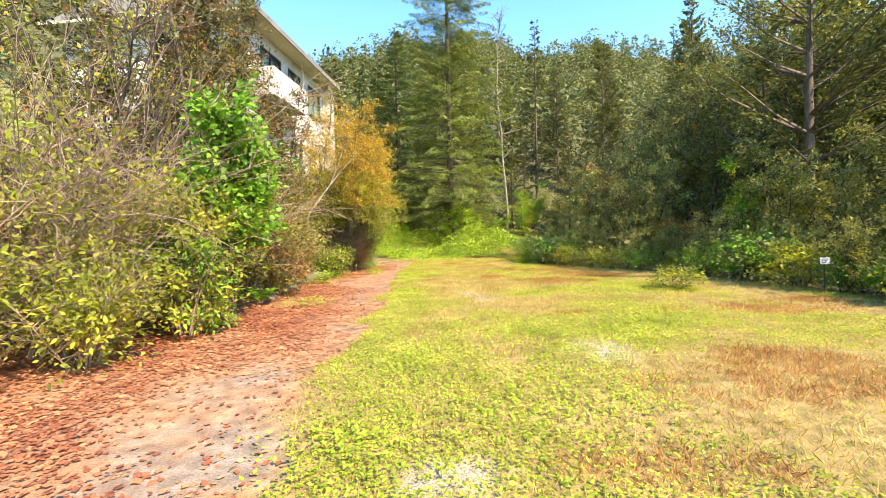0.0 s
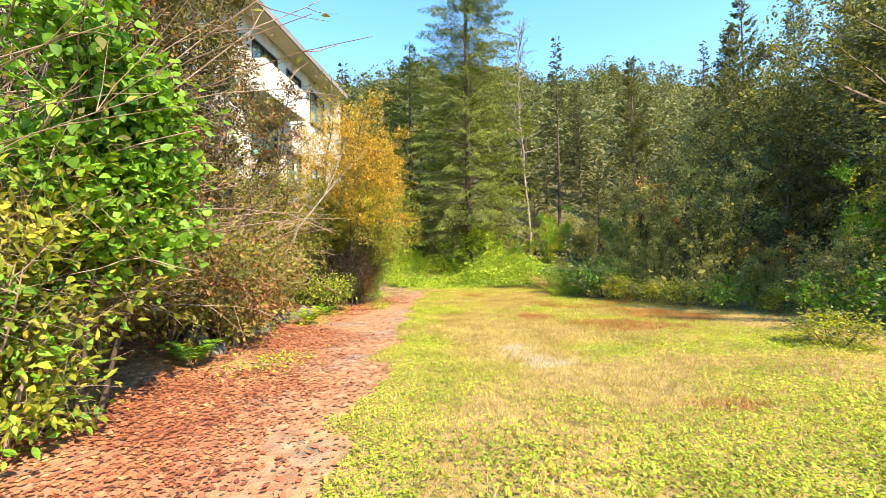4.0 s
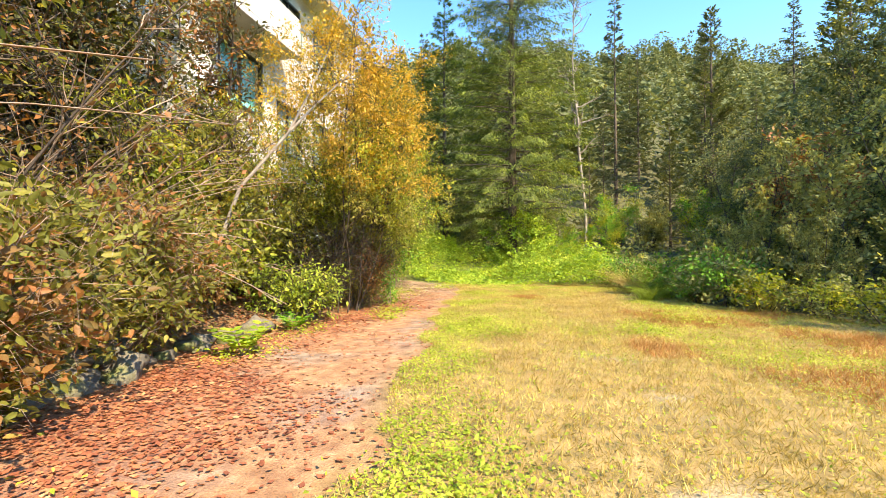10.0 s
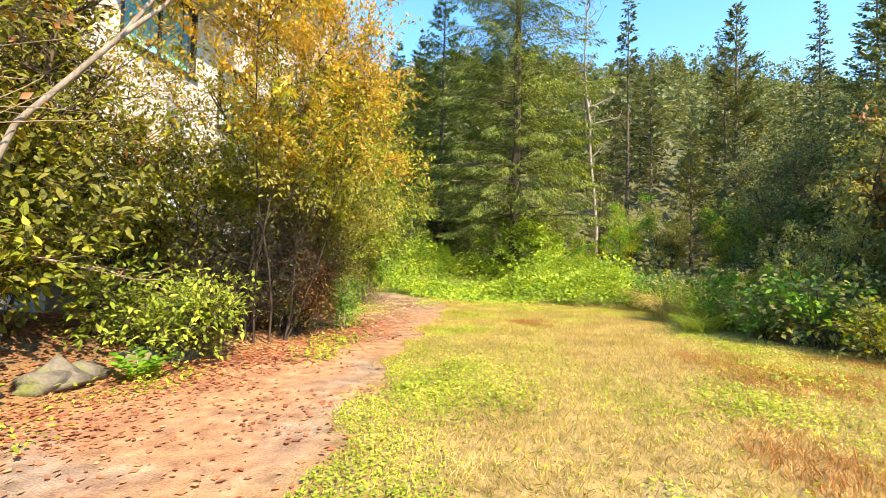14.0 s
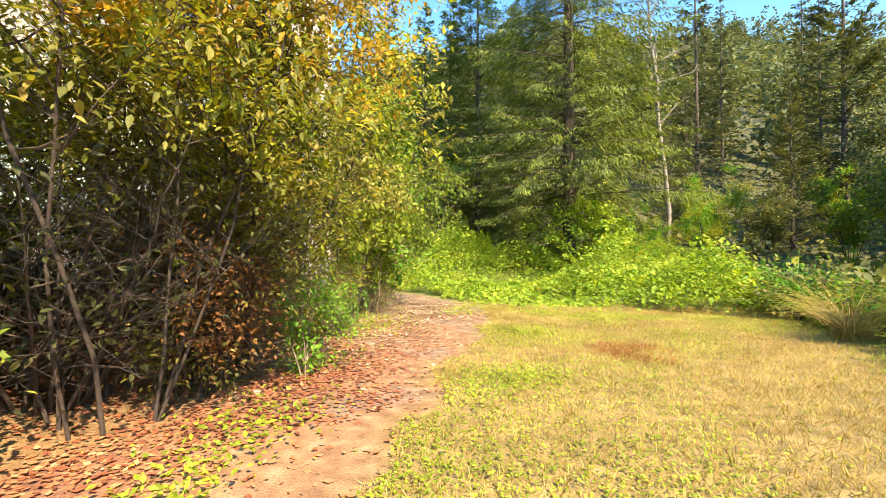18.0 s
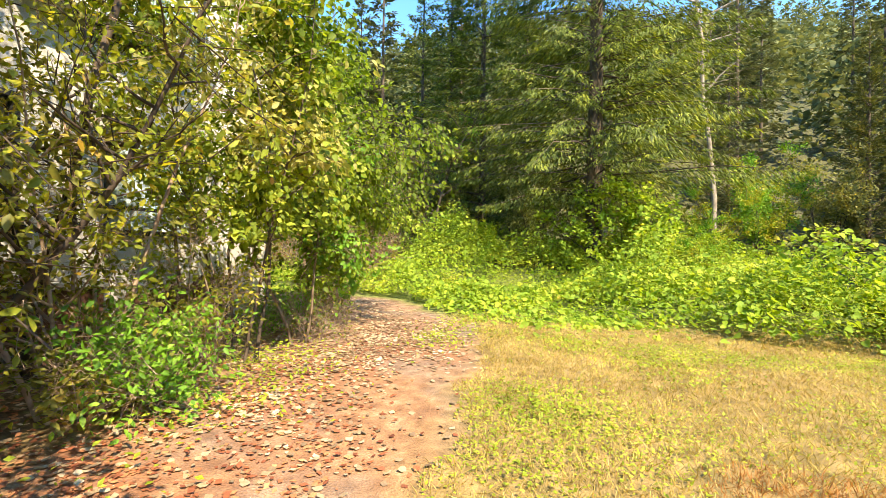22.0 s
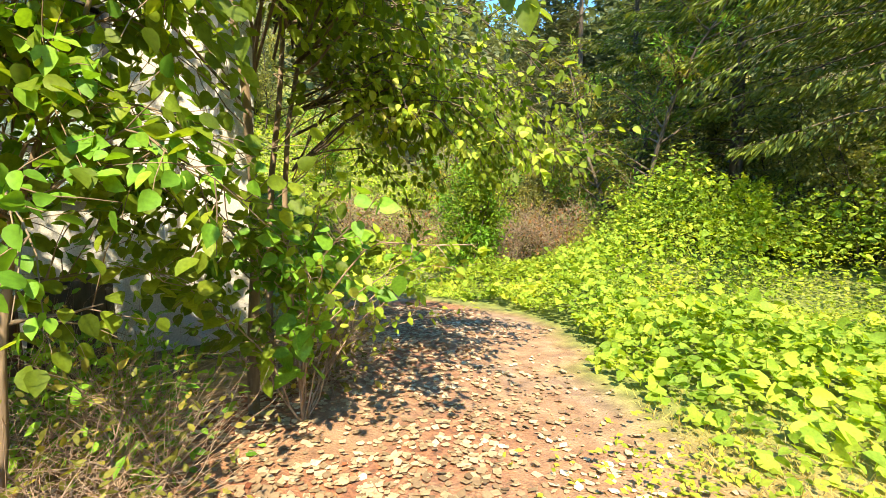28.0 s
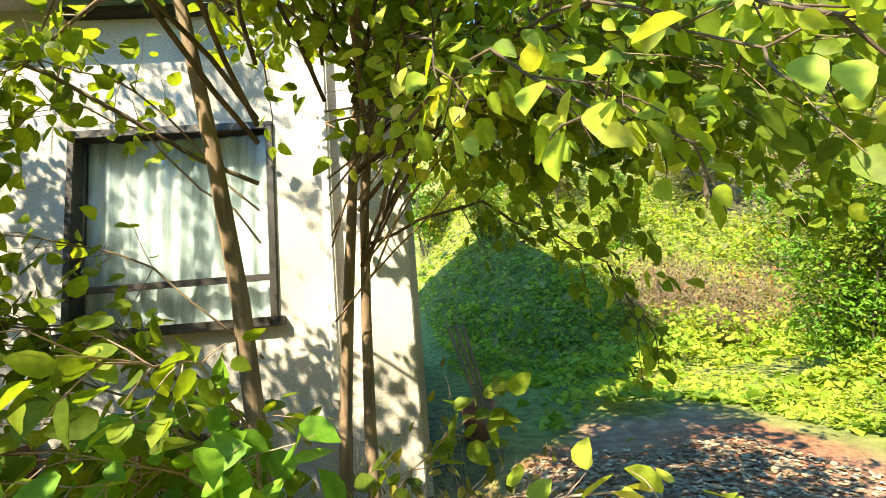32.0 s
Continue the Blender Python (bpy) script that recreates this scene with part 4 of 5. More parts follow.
RUSTY_TOP, YELLOWING = ((L_RUST, 0.37, 0.2, 1.3),), ((L_YELLOW, 0.5, 0.1, 1.3),)
# first stretch
arching("arching_shrub", on_ground(-7.6, 9.8), "tall tangle of long bare arching brown shoots", 131, 60, 6.8, 1.7, -20, 40, TWIG, L_OLIVE, 0.11, 1, 0.024)
arching("arching_shrub", on_ground(-7.0, 7.2), "tangle of arching dry shoots with a few leaves", 132, 80, 5.2, 1.5, -25, 45, TWIG, L_OLIVE, 0.11, 1, 0.016)
arching("arching_shrub", on_ground(-6.4, 7.6), "dense tangle of pinkish dry shoots over the leafy shrubs", 172, 110, 3.6, 1.3, 10, 60, TWIG, L_OLIVE, 0.10, 1, 0.013)
arching("arching_shrub", on_ground(-5.9, 9.6), "bowed pinkish brown shoots with few leaves", 173, 70, 3.2, 1.6, -20, 60, TWIG, L_OLIVE, 0.10, 1, 0.012)
arching("arching_shrub", on_ground(-7.4, 14.6), "arching bare brown shoots before the house", 133, 40, 4.6, 1.6, -15, 45, TWIG, L_RUST, 0.11, 1, 0.022)
# Shoots in the dark wood: interior shade put into their colour.
arching("arching_shrub", on_ground(-8.3, 17.2), "high arching shoots with rusty leaves", 134, 45, 4.8, 2.2, -10, 50, TWIG_DARK, L_RUST, 0.13, 3, 0.016)
# These back trees carry the shade of the hollow in their leaf colour.
tree(-9.2, 13.6, "tall tree tangled with climbers before the house, leaves coloured as if shaded", 135, 9.0, 3.0, L_SHADED, BARK, 0.12, 9, RUSTY_TOP, 3, 28, 8, "slender_tree", thick=0.1, first=0.1)
tree(-9.4, 9.0, "tall overgrown tree with olive leaves", 136, 9.0, 3.0, L_SHADED, BARK, 0.12, 9, YELLOWING, 3, 28, 8, "slender_tree", thick=0.1, first=0.1)
tree(-9.6, 18.2, "tall overgrown tree beside the house, leaves coloured as if shaded", 137, 8.0, 2.6, L_SHADED, BARK, 0.12, 9, RUSTY_TOP, 3, 26, 8, "slender_tree", thick=0.1, first=0.1)
tree(-8.8, 15.6, "tall dense overgrown tree before the house gable", 160, 11.5, 3.2, L_SHADED, BARK, 0.13, 15, RUSTY_TOP, 5, 30, 9, "slender_tree", thick=0.12, first=0.08, fill=450)
tree(-10.2, 18.6, "tall dense olive tree at the house gable", 161, 12.5, 3.0, L_SHADED, BARK, 0.14, 15, ((L_OLIVE, 0.5, 0.2, 1.3),), 5, 30, 9, "slender_tree", thick=0.12, first=0.08, fill=450)
# Dark wood here stands for twigs in shade.
tree(-8.0, 12.9, "tall tree with tangled twigs and thin leaves", 162, 10.5, 2.8, L_OLIVE, TWIG_DARK, 0.11, 3, RUSTY_TOP, 4, 22, 6, "slender_tree", thick=0.08, first=0.15, fill=120)
shrub(-6.3, 4.4, "olive shrub with dry brown twigs", 138, 3.2, 1.9, L_OLIVE, TWIG, 0.07, 10, YELLOWING, 11, 14, 8, thick=0.025, fill=70)
shrub(-4.9, 5.9, "low olive and yellow leafy shrub", 139, 1.6, 1.2, L_OLIVE, TWIG, 0.075, 7, YELLOWING, thick=0.02)
shrub(-6.2, 6.4, "tangled dry brown shrub with sparse yellow leaves", 101, 3.6, 2.4, L_OLIVE, TWIG, 0.08, 5, YELLOWING, 12, 14, 8, "twiggy_shrub", thick=0.028, twig_len=0.7, fill=70)
# Twigs of these two are darkened in colour to imitate the shaded inside.
shrub(-7.8, 8.4, "tall shrub of brown twigs coloured dark for the shaded interior", 102, 7.0, 3.0, L_OLIVE, TWIG_DARK, 0.09, 6, RUSTY_TOP, 10, 10, 6, "twiggy_shrub", thick=0.035, twig_len=0.9)
shrub(-8.6, 6.2, "tall dry shrub with thin yellowing leaves", 121, 6.4, 3.0, L_OLIVE, TWIG_DARK, 0.09, 5, YELLOWING, 11, 10, 6, "twiggy_shrub", thick=0.035, twig_len=0.9)
shrub(-5.0, 8.2, "yellow-green leafy shrub with some orange leaves", 103, 3.0, 1.6, L_OLIVE, TWIG, 0.08, 8, ((L_YELLOW, 0.46, 0.2, 1.3),), thick=0.025, fill=90)
shrub(-4.5, 7.8, "bright yellow-green shrub leaning over the path", 104, 2.5, 1.1, L_YELLOW, TWIG, 0.085, 11, ((L_BRIGHT, 0.5, 0.0, 0.7),), thick=0.025, fill=130)
broadleaf("vine_column", on_ground(-4.3, 8.6), "small tree wrapped in bright green vine leaves", "tree", 105, 4.5, 0.8, 5, 22, 8, 10, 0.11, L_BRIGHT, BARK, thick=0.04, first=0.45, outline=HEX)
tree(-6.6, 12.2, "slender brown-trunked tree with thin reddish leaves", 106, 9.5, 2.6, L_RUST, BARK, 0.10, 2, (), 1, 28, 7, "slender_tree", thick=0.09, first=0.25, outline=SLIM)
tree(-8.0, 11.0, "tall tangled tree with sparse yellowing leaves", 122, 8.0, 2.8, L_OLIVE, BARK, 0.10, 3, YELLOWING, 3, 26, 8, "slender_tree", thick=0.07, first=0.15)
# Twig colour darkened to imitate shade under the trees.
shrub(-6.6, 13.4, "dry tangled shrub with brown twigs", 108, 5.2, 2.3, L_OLIVE, TWIG_DARK, 0.09, 2, RUSTY_TOP, 11, 10, 6, "twiggy_shrub", thick=0.03, twig_len=0.8)
shrub(-4.9, 12.6, "low olive and rust shrub beside the path", 109, 2.0, 1.5, L_OLIVE, TWIG, 0.08, 11, RUSTY_TOP, thick=0.02, fill=300)
shrub(-5.2, 11.1, "dense olive shrub with rusty leaves under the trees", 165, 2.5, 1.5, L_OLIVE, TWIG_DARK, 0.075, 11, RUSTY_TOP, 9, 13, 7, thick=0.022, fill=320)
# second stretch
tree(-7.4, 15.8, "leaning dark tree with red and olive leaves", 107, 8.0, 3.0, L_OLIVE, BARK, 0.11, 8, RUSTY_TOP, 3, 26, 8, "slender_tree", thick=0.09, first=0.2, fill=350)
shrub(-5.5, 14.6, "olive shrub with brown stems on the stone bank", 123, 2.3, 1.5, L_OLIVE, TWIG, 0.08, 11, RUSTY_TOP, thick=0.02, fill=250)
shrub(-5.9, 16.0, "rust-red shrub on the stone bank", 110, 2.0, 1.4, L_RUST, TWIG, 0.08, 11, ((L_OLIVE, 0.60, 0.0, 1),), thick=0.02, fill=300)
shrub(-6.2, 17.8, "olive-yellow shrub on the stone bank", 111, 3.0, 1.6, L_OLIVE, TWIG_DARK, 0.10, 11, YELLOWING, thick=0.025, fill=350)
tree(-6.9, 18.2, "yellowing olive tree in front of the house", 114, 4.4, 2.1, L_OLIVE, BARK, 0.09, 10, YELLOWING, 5, 24, 8, thick=0.06, flat=0.75, fill=420)
# Main leaf colour again has shade painted in.
tree(-8.1, 18.3, "tall tree before the gable, rusty leaves among leaves coloured as if shaded", 124, 9.5, 1.7, L_SHADED, TWIG_DARK, 0.11, 12, RUSTY_TOP, 4, 28, 8, "slender_tree", thick=0.07, first=0.08, fill=350)
tree(-4.6, 21.1, "autumn tree with an orange crown and yellow-green lower leaves", 112, 7.2, 2.9, L_OLIVE, TWIG_DARK, 0.075, 24, ((L_ORANGE, 0.68, 0.42, 1.4), (L_YELLOW, 0.42, 0.0, 0.6)), 9, 24, 8, thick=0.022, first=0.3, flat=0.8, fill=1100, fill_low=0.3)
leaning = thing("leaning_tree", on_ground(-5.9, 16.7), "small leaning tree with a pale bare trunk and orange leaves", "tree")
for pts, r0, r1 in (([(0, 0, -0.1), (0.45, 0.3, 1.2), (0.8, 0.5, 2.4), (1.5, 0.9, 3.45), (1.75, 1.25, 4.3), (2.0, 1.7, 5.4)], 0.042, 0.016), ([(1.5, 0.9, 3.45), (1.9, 1.2, 4.05), (2.3, 1.5, 4.6), (2.6, 1.9, 5.1)], 0.026, 0.008)):
    v, f = tubes([(pts, r0, r1)], 8)
    piece("trunk", mesh_of("trunk", v, f, BARK_PALE, True), leaning)
rng = np.random.default_rng(171)
limb = np.array([(1.75, 1.25, 4.3), (1.88, 1.47, 4.85), (2.0, 1.7, 5.4), (1.9, 1.2, 4.05), (2.3, 1.5, 4.6), (2.6, 1.9, 5.1)])
tips = [curve_points(rng, limb[k % 6], rng.normal(0, 1, 3) * [1, 1, 0.4], rng.uniform(0.4, 1.0), 3, 0.12, -0.03) for k in range(90)]
v, f = tubes([(t3, 0.006, 0.002) for t3 in tips], 3)
piece("branchwork", mesh_of("branchwork", v, f, TWIG_DARK, True), leaning)
p, a, u, size = leaves_on(rng, tips, 10, 0.085, 0.06, 0.8, 0.15)
piece("crown", leaves_mesh("crown", p, a, u, size, POINTED, L_ORANGE), leaning)
# Its few leaves take the colour darkened to pass for shade.
shrub(-5.2, 21.0, "tangle of bare dark twigs under the maple crown", 163, 2.7, 2.0, L_SHADED, TWIG_DARK, 0.07, 1, (), 24, 16, 7, "twiggy_shrub", thick=0.022, twig_len=0.5)
shrub(-5.0, 19.2, "low bright yellow-green shrub under the maple", 113, 1.3, 1.2, L_CREEPER, TWIG_DARK, 0.08, 6, thick=0.02, flat=0.8, fill=60)
shrub(-6.6, 20.6, "olive shrub behind the maple", 125, 3.6, 1.8, L_OLIVE, TWIG_DARK, 0.10, 11, YELLOWING, thick=0.03, fill=350)
tree(-6.7, 26.0, "tall slender tree hung with yellow climber leaves before the house", 170, 10.2, 1.7, L_YELLOW, BARK, 0.085, 8, ((L_ORANGE, 0.5, 0.4, 1.3), (L_OLIVE, 0.45, 0.0, 0.8)), 2, 26, 7, "slender_tree", thick=0.07, first=0.5, fill=420, fill_low=0.5)
# third stretch
tree(-4.8, 23.3, "dense olive-yellow tree with dark bare lower twigs", 115, 6.2, 2.4, L_YELLOW, TWIG_DARK, 0.07, 15, ((L_OLIVE, 0.5, 0.0, 1.3),), 6, 26, 9, thick=0.05, first=0.2, fill=560, fill_low=0.18)
tree(-6.3, 24.6, "dark-stemmed tree full of yellow-green leaves", 126, 6.6, 2.2, L_YELLOW, TWIG_DARK, 0.08, 10, ((L_OLIVE, 0.5, 0.0, 1.2),), 4, 22, 7, thick=0.05, first=0.3, fill=300, fill_low=0.4)
shrub(-5.4, 25.4, "yellow-green shrub tangled with climbing vines", 116, 4.6, 1.8, L_YELLOW, TWIG, 0.065, 12, ((L_OLIVE, 0.5, 0.0, 1),), 6, 12, 6, thick=0.03, fill=60)
tree(-5.1, 27.35, "tree with drooping pale yellow-green and pinkish dry leaves", 117, 5.6, 1.42, L_CREEPER, BARK, 0.085, 14, ((L_PINK, 0.52, 0.45, 1.3), (L_BIG, 0.5, 0.0, 1.0)), 4, 24, 8, "drooping_tree", thick=0.028, droop=0.8, outline=OVAL, fill=430, fill_low=0.36, first=0.33)
shrub(-3.75, 22.9, "bright green climber at the foot of the tree", 127, 1.5, 0.22, L_BRIGHT, TWIG, 0.07, 6, stems=4, limbs=8, twigs=4, twig_len=0.2, thick=0.012)
shrub(-5.0, 29.1, "low tangle of dead brown stems with a few green leaves", 118, 0.75, 0.8, L_OLIVE, TWIG, 0.05, 1, ((L_BRIGHT, 0.4, 0.0, 1),), 9, 11, 6, thick=0.011)
shrub(-4.9, 25.5, "low green shrub and dead stems beside the path", 166, 1.1, 0.9, L_OLIVE, TWIG, 0.06, 9, ((L_BRIGHT, 0.5, 0.0, 1.2),), 9, 10, 6, thick=0.014, fill=120)
shrub(-5.4, 23.6, "tangle of thin brown stems with small leaves", 167, 2.6, 1.4, L_YELLOW, TWIG, 0.055, 6, ((L_OLIVE, 0.5, 0.0, 1.2),), 10, 14, 8, "twiggy_shrub", thick=0.016, twig_len=0.4, fill=200)
shrub(-5.3, 27.0, "tangle of thin brown stems and small yellowing leaves", 168, 2.0, 1.0, L_YELLOW, TWIG, 0.06, 5, ((L_OLIVE, 0.5, 0.0, 1.2),), 8, 10, 6, "twiggy_shrub", thick=0.014, twig_len=0.4, fill=40)
shrub(-4.5, 21.9, "dark tangle of twigs and small olive leaves under the maple", 169, 2.1, 1.1, L_OLIVE, TWIG_DARK, 0.055, 4, ((L_RUST, 0.45, 0.0, 1.2),), 20, 15, 8, "twiggy_shrub", thick=0.015, twig_len=0.4, fill=160)
# last stretch
def spray_branch(points, r, leaves, size, seed, leaf, wood, parent, hang=0.5, side=0.25):
    """A limb through given bends, with side twigs that carry broad leaves."""
    rng = np.random.default_rng(seed)
    pts = np.array(points, float)
    k = np.linspace(0, len(pts) - 1, 12)
    fine = np.stack([np.interp(k, range(len(pts)), pts[:, c]) for c in range(3)], 1)
    fine[1:-1] += rng.normal(0, 0.015, (10, 3))
    branches, tips = [(fine, r, r * 0.3)], []
    for j in range(3, 12):
        for _ in range(2):
            tw = curve_points(rng, fine[j], unit(fine[min(j + 1, 11)] - fine[j - 1]) + rng.normal(0, 0.8, 3), side * rng.uniform(0.5, 1.5), 3, 0.15, -0.08)
            branches.append((tw, r * 0.35, r * 0.15))
            tips.append(tw)
    v, f = tubes(branches, 5)
    limb = piece("limb", mesh_of("limb", v, f, wood, True), parent)
    p, a, u, s = leaves_on(rng, tips, leaves, size, 0.04, 0.5, hang)
    piece("foliage", leaves_mesh("foliage", p, a, u, s, OVAL, leaf), limb)


slim = broadleaf("broad_leaved_tree", on_ground(-5.75, 30.35), "young tree with a slim pale stem and broad leaves", "tree", 119, 5.6, 2.2, 1, 24, 7, 9, 0.11, L_BIG, BARK_MID, OVAL, part_names=("trunk", "crown"), thick=0.055, first=0.55, droop=0.7, lift=0.0, wander=0.12, fill=120, fill_low=0.72)
twin = broadleaf("broad_leaved_tree", on_ground(-6.0, 30.65), "young tree of slim twin stems with broad drooping leaves", "tree", 128, 5.8, 1.8, 1, 26, 8, 12, 0.11, L_BIG, BARK_MID, OVAL, part_names=("trunk", "crown"), thick=0.05, first=0.55, droop=0.7, lift=-0.02, wander=0.12)
third = broadleaf("broad_leaved_tree", on_ground(-5.95, 30.8), "slim pale stem beside its twin, with broad leaves", "tree", 129, 5.4, 2.6, 1, 30, 8, 11, 0.11, L_BIG, BARK_MID, OVAL, part_names=("trunk", "crown"), thick=0.045, first=0.5, droop=0.7, lift=-0.03, wander=0.12)
spray_branch([(0, 0, 2.3), (0.7, 0.4, 2.7), (1.4, 0.8, 2.55), (1.85, 1.0, 2.1)], 0.014, 7, 0.085, 141, L_LIME, BARK, third, 0.9)
spray_branch([(0, 0, 2.5), (0.6, 0.9, 2.9), (1.0, 1.7, 2.8), (1.2, 2.3, 2.4)], 0.014, 8, 0.11, 142, L_BIG, BARK, third, 0.9, 0.4)
for n, (dx, dy, z) in enumerate(((1.3, 1.9, 3.0), (0.5, 2.3, 2.9), (1.7, 1.4, 3.3), (0.9, 2.6, 3.4), (1.6, 2.2, 2.9), (0.2, 1.8, 3.3), (1.2, 0.6, 3.3))):
    spray_branch([(0, 0, z - 0.4), (dx * 0.35, dy * 0.35, z + 0.15), (dx * 0.7, dy * 0.7, z + 0.1), (dx, dy, z - 0.45)], 0.013, 9, 0.085, 170 + n, L_BIG if n % 3 else L_LIME, BARK, third, 0.9, 0.45)
spray_branch([(0, 0, 2.1), (0.2, 0.6, 2.3), (0.1, 1.2, 2.0), (0.0, 1.6, 1.5)], 0.010, 7, 0.08, 143, L_BIG, BARK, third, 0.9, 0.3)
spray_branch([(0, 0, 2.6), (0.9, -0.4, 3.1), (1.8, -0.6, 3.0), (2.6, -0.6, 2.7)], 0.014, 8, 0.11, 144, L_BIG, BARK, slim, 0.8, 0.4)
spray_branch([(0, 0, 2.4), (0.3, -0.9, 2.9), (0.5, -1.7, 2.9), (0.6, -2.3, 2.5)], 0.012, 8, 0.10, 145, L_BIG, BARK, slim, 0.8, 0.4)
for n, (dx, dy, z, size) in enumerate(((1.65, 0.45, 2.05, 0.075), (1.5, 0.75, 2.05, 0.08), (1.3, 0.3, 2.25, 0.08), (1.7, 0.75, 2.15, 0.07), (1.25, 0.9, 2.15, 0.085))):
    spray_branch([(0, 0, 2.0), (dx * 0.4, dy * 0.4, z + 0.4), (dx * 0.78, dy * 0.78, z + 0.38), (dx, dy, z)], 0.010, 4, size, 760 + n, L_LIME, BARK, third, 1.0, 0.15)
shoots = thing("broad_leaved_shrub", on_ground(-5.3, 30.5), "low shoots with broad bright leaves reaching over the path", "shrub")
spray_branch([(0, 0, 0.0), (0.4, -0.2, 0.9), (1.0, -0.25, 1.4), (1.6, -0.08, 1.42)], 0.009, 3, 0.075, 151, L_LIME, TWIG, shoots, 0.2, 0.10)
spray_branch([(0, 0, 0.0), (0.3, -0.2, 0.8), (0.9, -0.45, 1.4), (1.42, -0.56, 1.62)], 0.008, 2, 0.10, 160, L_BRIGHT, TWIG, shoots, 0.3, 0.12)
spray_branch([(0, 0, 0.0), (0.25, 0.2, 0.7), (0.6, 0.4, 1.05), (0.84, 0.57, 1.16)], 0.006, 2, 0.08, 161, L_LIME, TWIG, shoots, 0.2, 0.12)
spray_branch([(0, 0, 0.0), (0.3, 0.0, 0.8), (0.65, 0.1, 1.15), (0.95, 0.2, 1.32)], 0.007, 1, 0.13, 162, L_BRIGHT, TWIG, shoots, 0.2, 0.06)
spray_branch([(0, 0, 0.0), (0.0, 0.4, 0.8), (0.3, 0.8, 1.15), (0.6, 1.15, 1.2)], 0.008, 2, 0.10, 152, L_LIME, TWIG, shoots, 0.2, 0.15)
spray_branch([(0, 0, 0.0), (-0.1, 0.35, 0.5), (0.2, 0.75, 0.7), (0.55, 1.2, 0.8)], 0.007, 2, 0.07, 153, L_LIME, TWIG, shoots, 0.2, 0.15)
spray_branch([(0, 0, 0.0), (-0.3, 0.1, 0.7), (-0.4, 0.5, 1.1), (-0.2, 0.8, 1.3)], 0.008, 3, 0.11, 154, L_BIG, TWIG, shoots, 0.2, 0.15)
spray_branch([(0, 0, 0.0), (0.1, -0.4, 0.7), (0.2, -0.8, 1.1), (0.4, -1.1, 1.25)], 0.008, 4, 0.12, 155, L_BIG, TWIG, shoots, 0.3, 0.2)
spray_branch([(0, 0, 0.0), (-0.2, -0.3, 0.6), (-0.3, -0.6, 1.0), (-0.2, -0.9, 1.2)], 0.008, 5, 0.12, 156, L_BIG, TWIG, shoots, 0.3, 0.25)
for n in range(7):
    rng = np.random.default_rng(740 + n)
    dx, dy, z = rng.uniform(2.2, 3.2), rng.uniform(-1.5, -0.3), rng.uniform(3.0, 3.8)
    spray_branch([(0, 0, z - 0.4), (dx * 0.35, dy * 0.35, z + 0.2), (dx * 0.7, dy * 0.7, z + 0.3), (dx, dy, z)], 0.013, 7, 0.10, 780 + n, L_BIG, BARK, (slim, twin, third)[n % 3], 0.6, 0.55)
for n in range(9):
    rng = np.random.default_rng(800 + n)
    dx, dy, z = rng.uniform(0.0, 0.8), rng.uniform(-0.9, 0.1), rng.uniform(1.2, 1.7)
    spray_branch([(0, 0, 0.0), (dx * 0.15, dy * 0.15, z * 0.8), (dx * 0.6, dy * 0.6, z * 0.98), (dx, dy, z)], 0.007, 3, rng.uniform(0.08, 0.12), 820 + n, (L_BIG, L_BRIGHT)[n % 2], TWIG, shoots, 0.5, 0.16)
spray_branch([(0, 0, 0.0), (0.1, -0.1, 0.5), (0.3, -0.25, 0.85), (0.55, -0.35, 0.98)], 0.007, 1, 0.19, 840, L_BRIGHT, TWIG, shoots, 0.1, 0.08)
for n in range(17):
    rng = np.random.default_rng(900 + n)
    dx, dy, z = rng.uniform(0.4, 1.7), rng.uniform(0.9, 2.4), rng.uniform(2.3, 2.9)
    spray_branch([(0, 0, rng.uniform(1.7, 3.0)), (dx * 0.35, dy * 0.35, z + 0.2), (dx * 0.7, dy * 0.7, z + 0.15), (dx, dy, z - 0.2)], 0.006, 8, 0.085, 920 + n, L_BIG, BARK_MID, (third, twin)[n % 2], 0.8, 0.42)
bushy = tree(-5.1, 28.75, "young tree full of broad green leaves beside the path", 164, 3.9, 0.75, L_BIG, BARK_MID, 0.085, 6, ((L_BRIGHT, 0.5, 0.0, 1.3),), 2, 16, 6, "leafy_tree", outline=OVAL, thick=0.03, first=0.3, droop=0.6, fill=45, fill_low=0.35, twig_len=0.35)
for n in range(6):
    rng = np.random.default_rng(700 + n)
    dx, dy, z = rng.uniform(1.0, 2.3), rng.uniform(-1.3, 0.3), rng.uniform(2.9, 3.7)
    spray_branch([(0, 0, z - 0.3), (dx * 0.35, dy * 0.35, z + 0.25), (dx * 0.7, dy * 0.7, z + 0.25), (dx, dy, z - 0.1)], 0.012, 9, 0.09, 720 + n, L_BIG, BARK, (slim, twin, third)[n % 3], 0.8, 0.45)
for n in range(15):
    rng = np.random.default_rng(850 + n)
    dx, dy, z = rng.uniform(0.4, 1.0), rng.uniform(-0.3, 1.1), rng.uniform(1.5, 3.2)
    spray_branch([(0, 0, z - 0.5), (dx * 0.35, dy * 0.35, z), (dx * 0.7, dy * 0.7, z + 0.1), (dx, dy, z - 0.1)], 0.009, 5, 0.09, 870 + n, (L_BIG, L_BIG, L_BRIGHT)[n % 3], BARK_MID, bushy, 0.7, 0.3)
tree(-6.7, 28.3, "small-leaved green tree close to the house wall", 159, 3.6, 1.3, L_BIG, BARK_MID, 0.08, 7, ((L_BRIGHT, 0.5, 0.0, 1.3),), 2, 12, 5, "leafy_tree", thick=0.03, first=0.2, droop=0.5, fill=10)
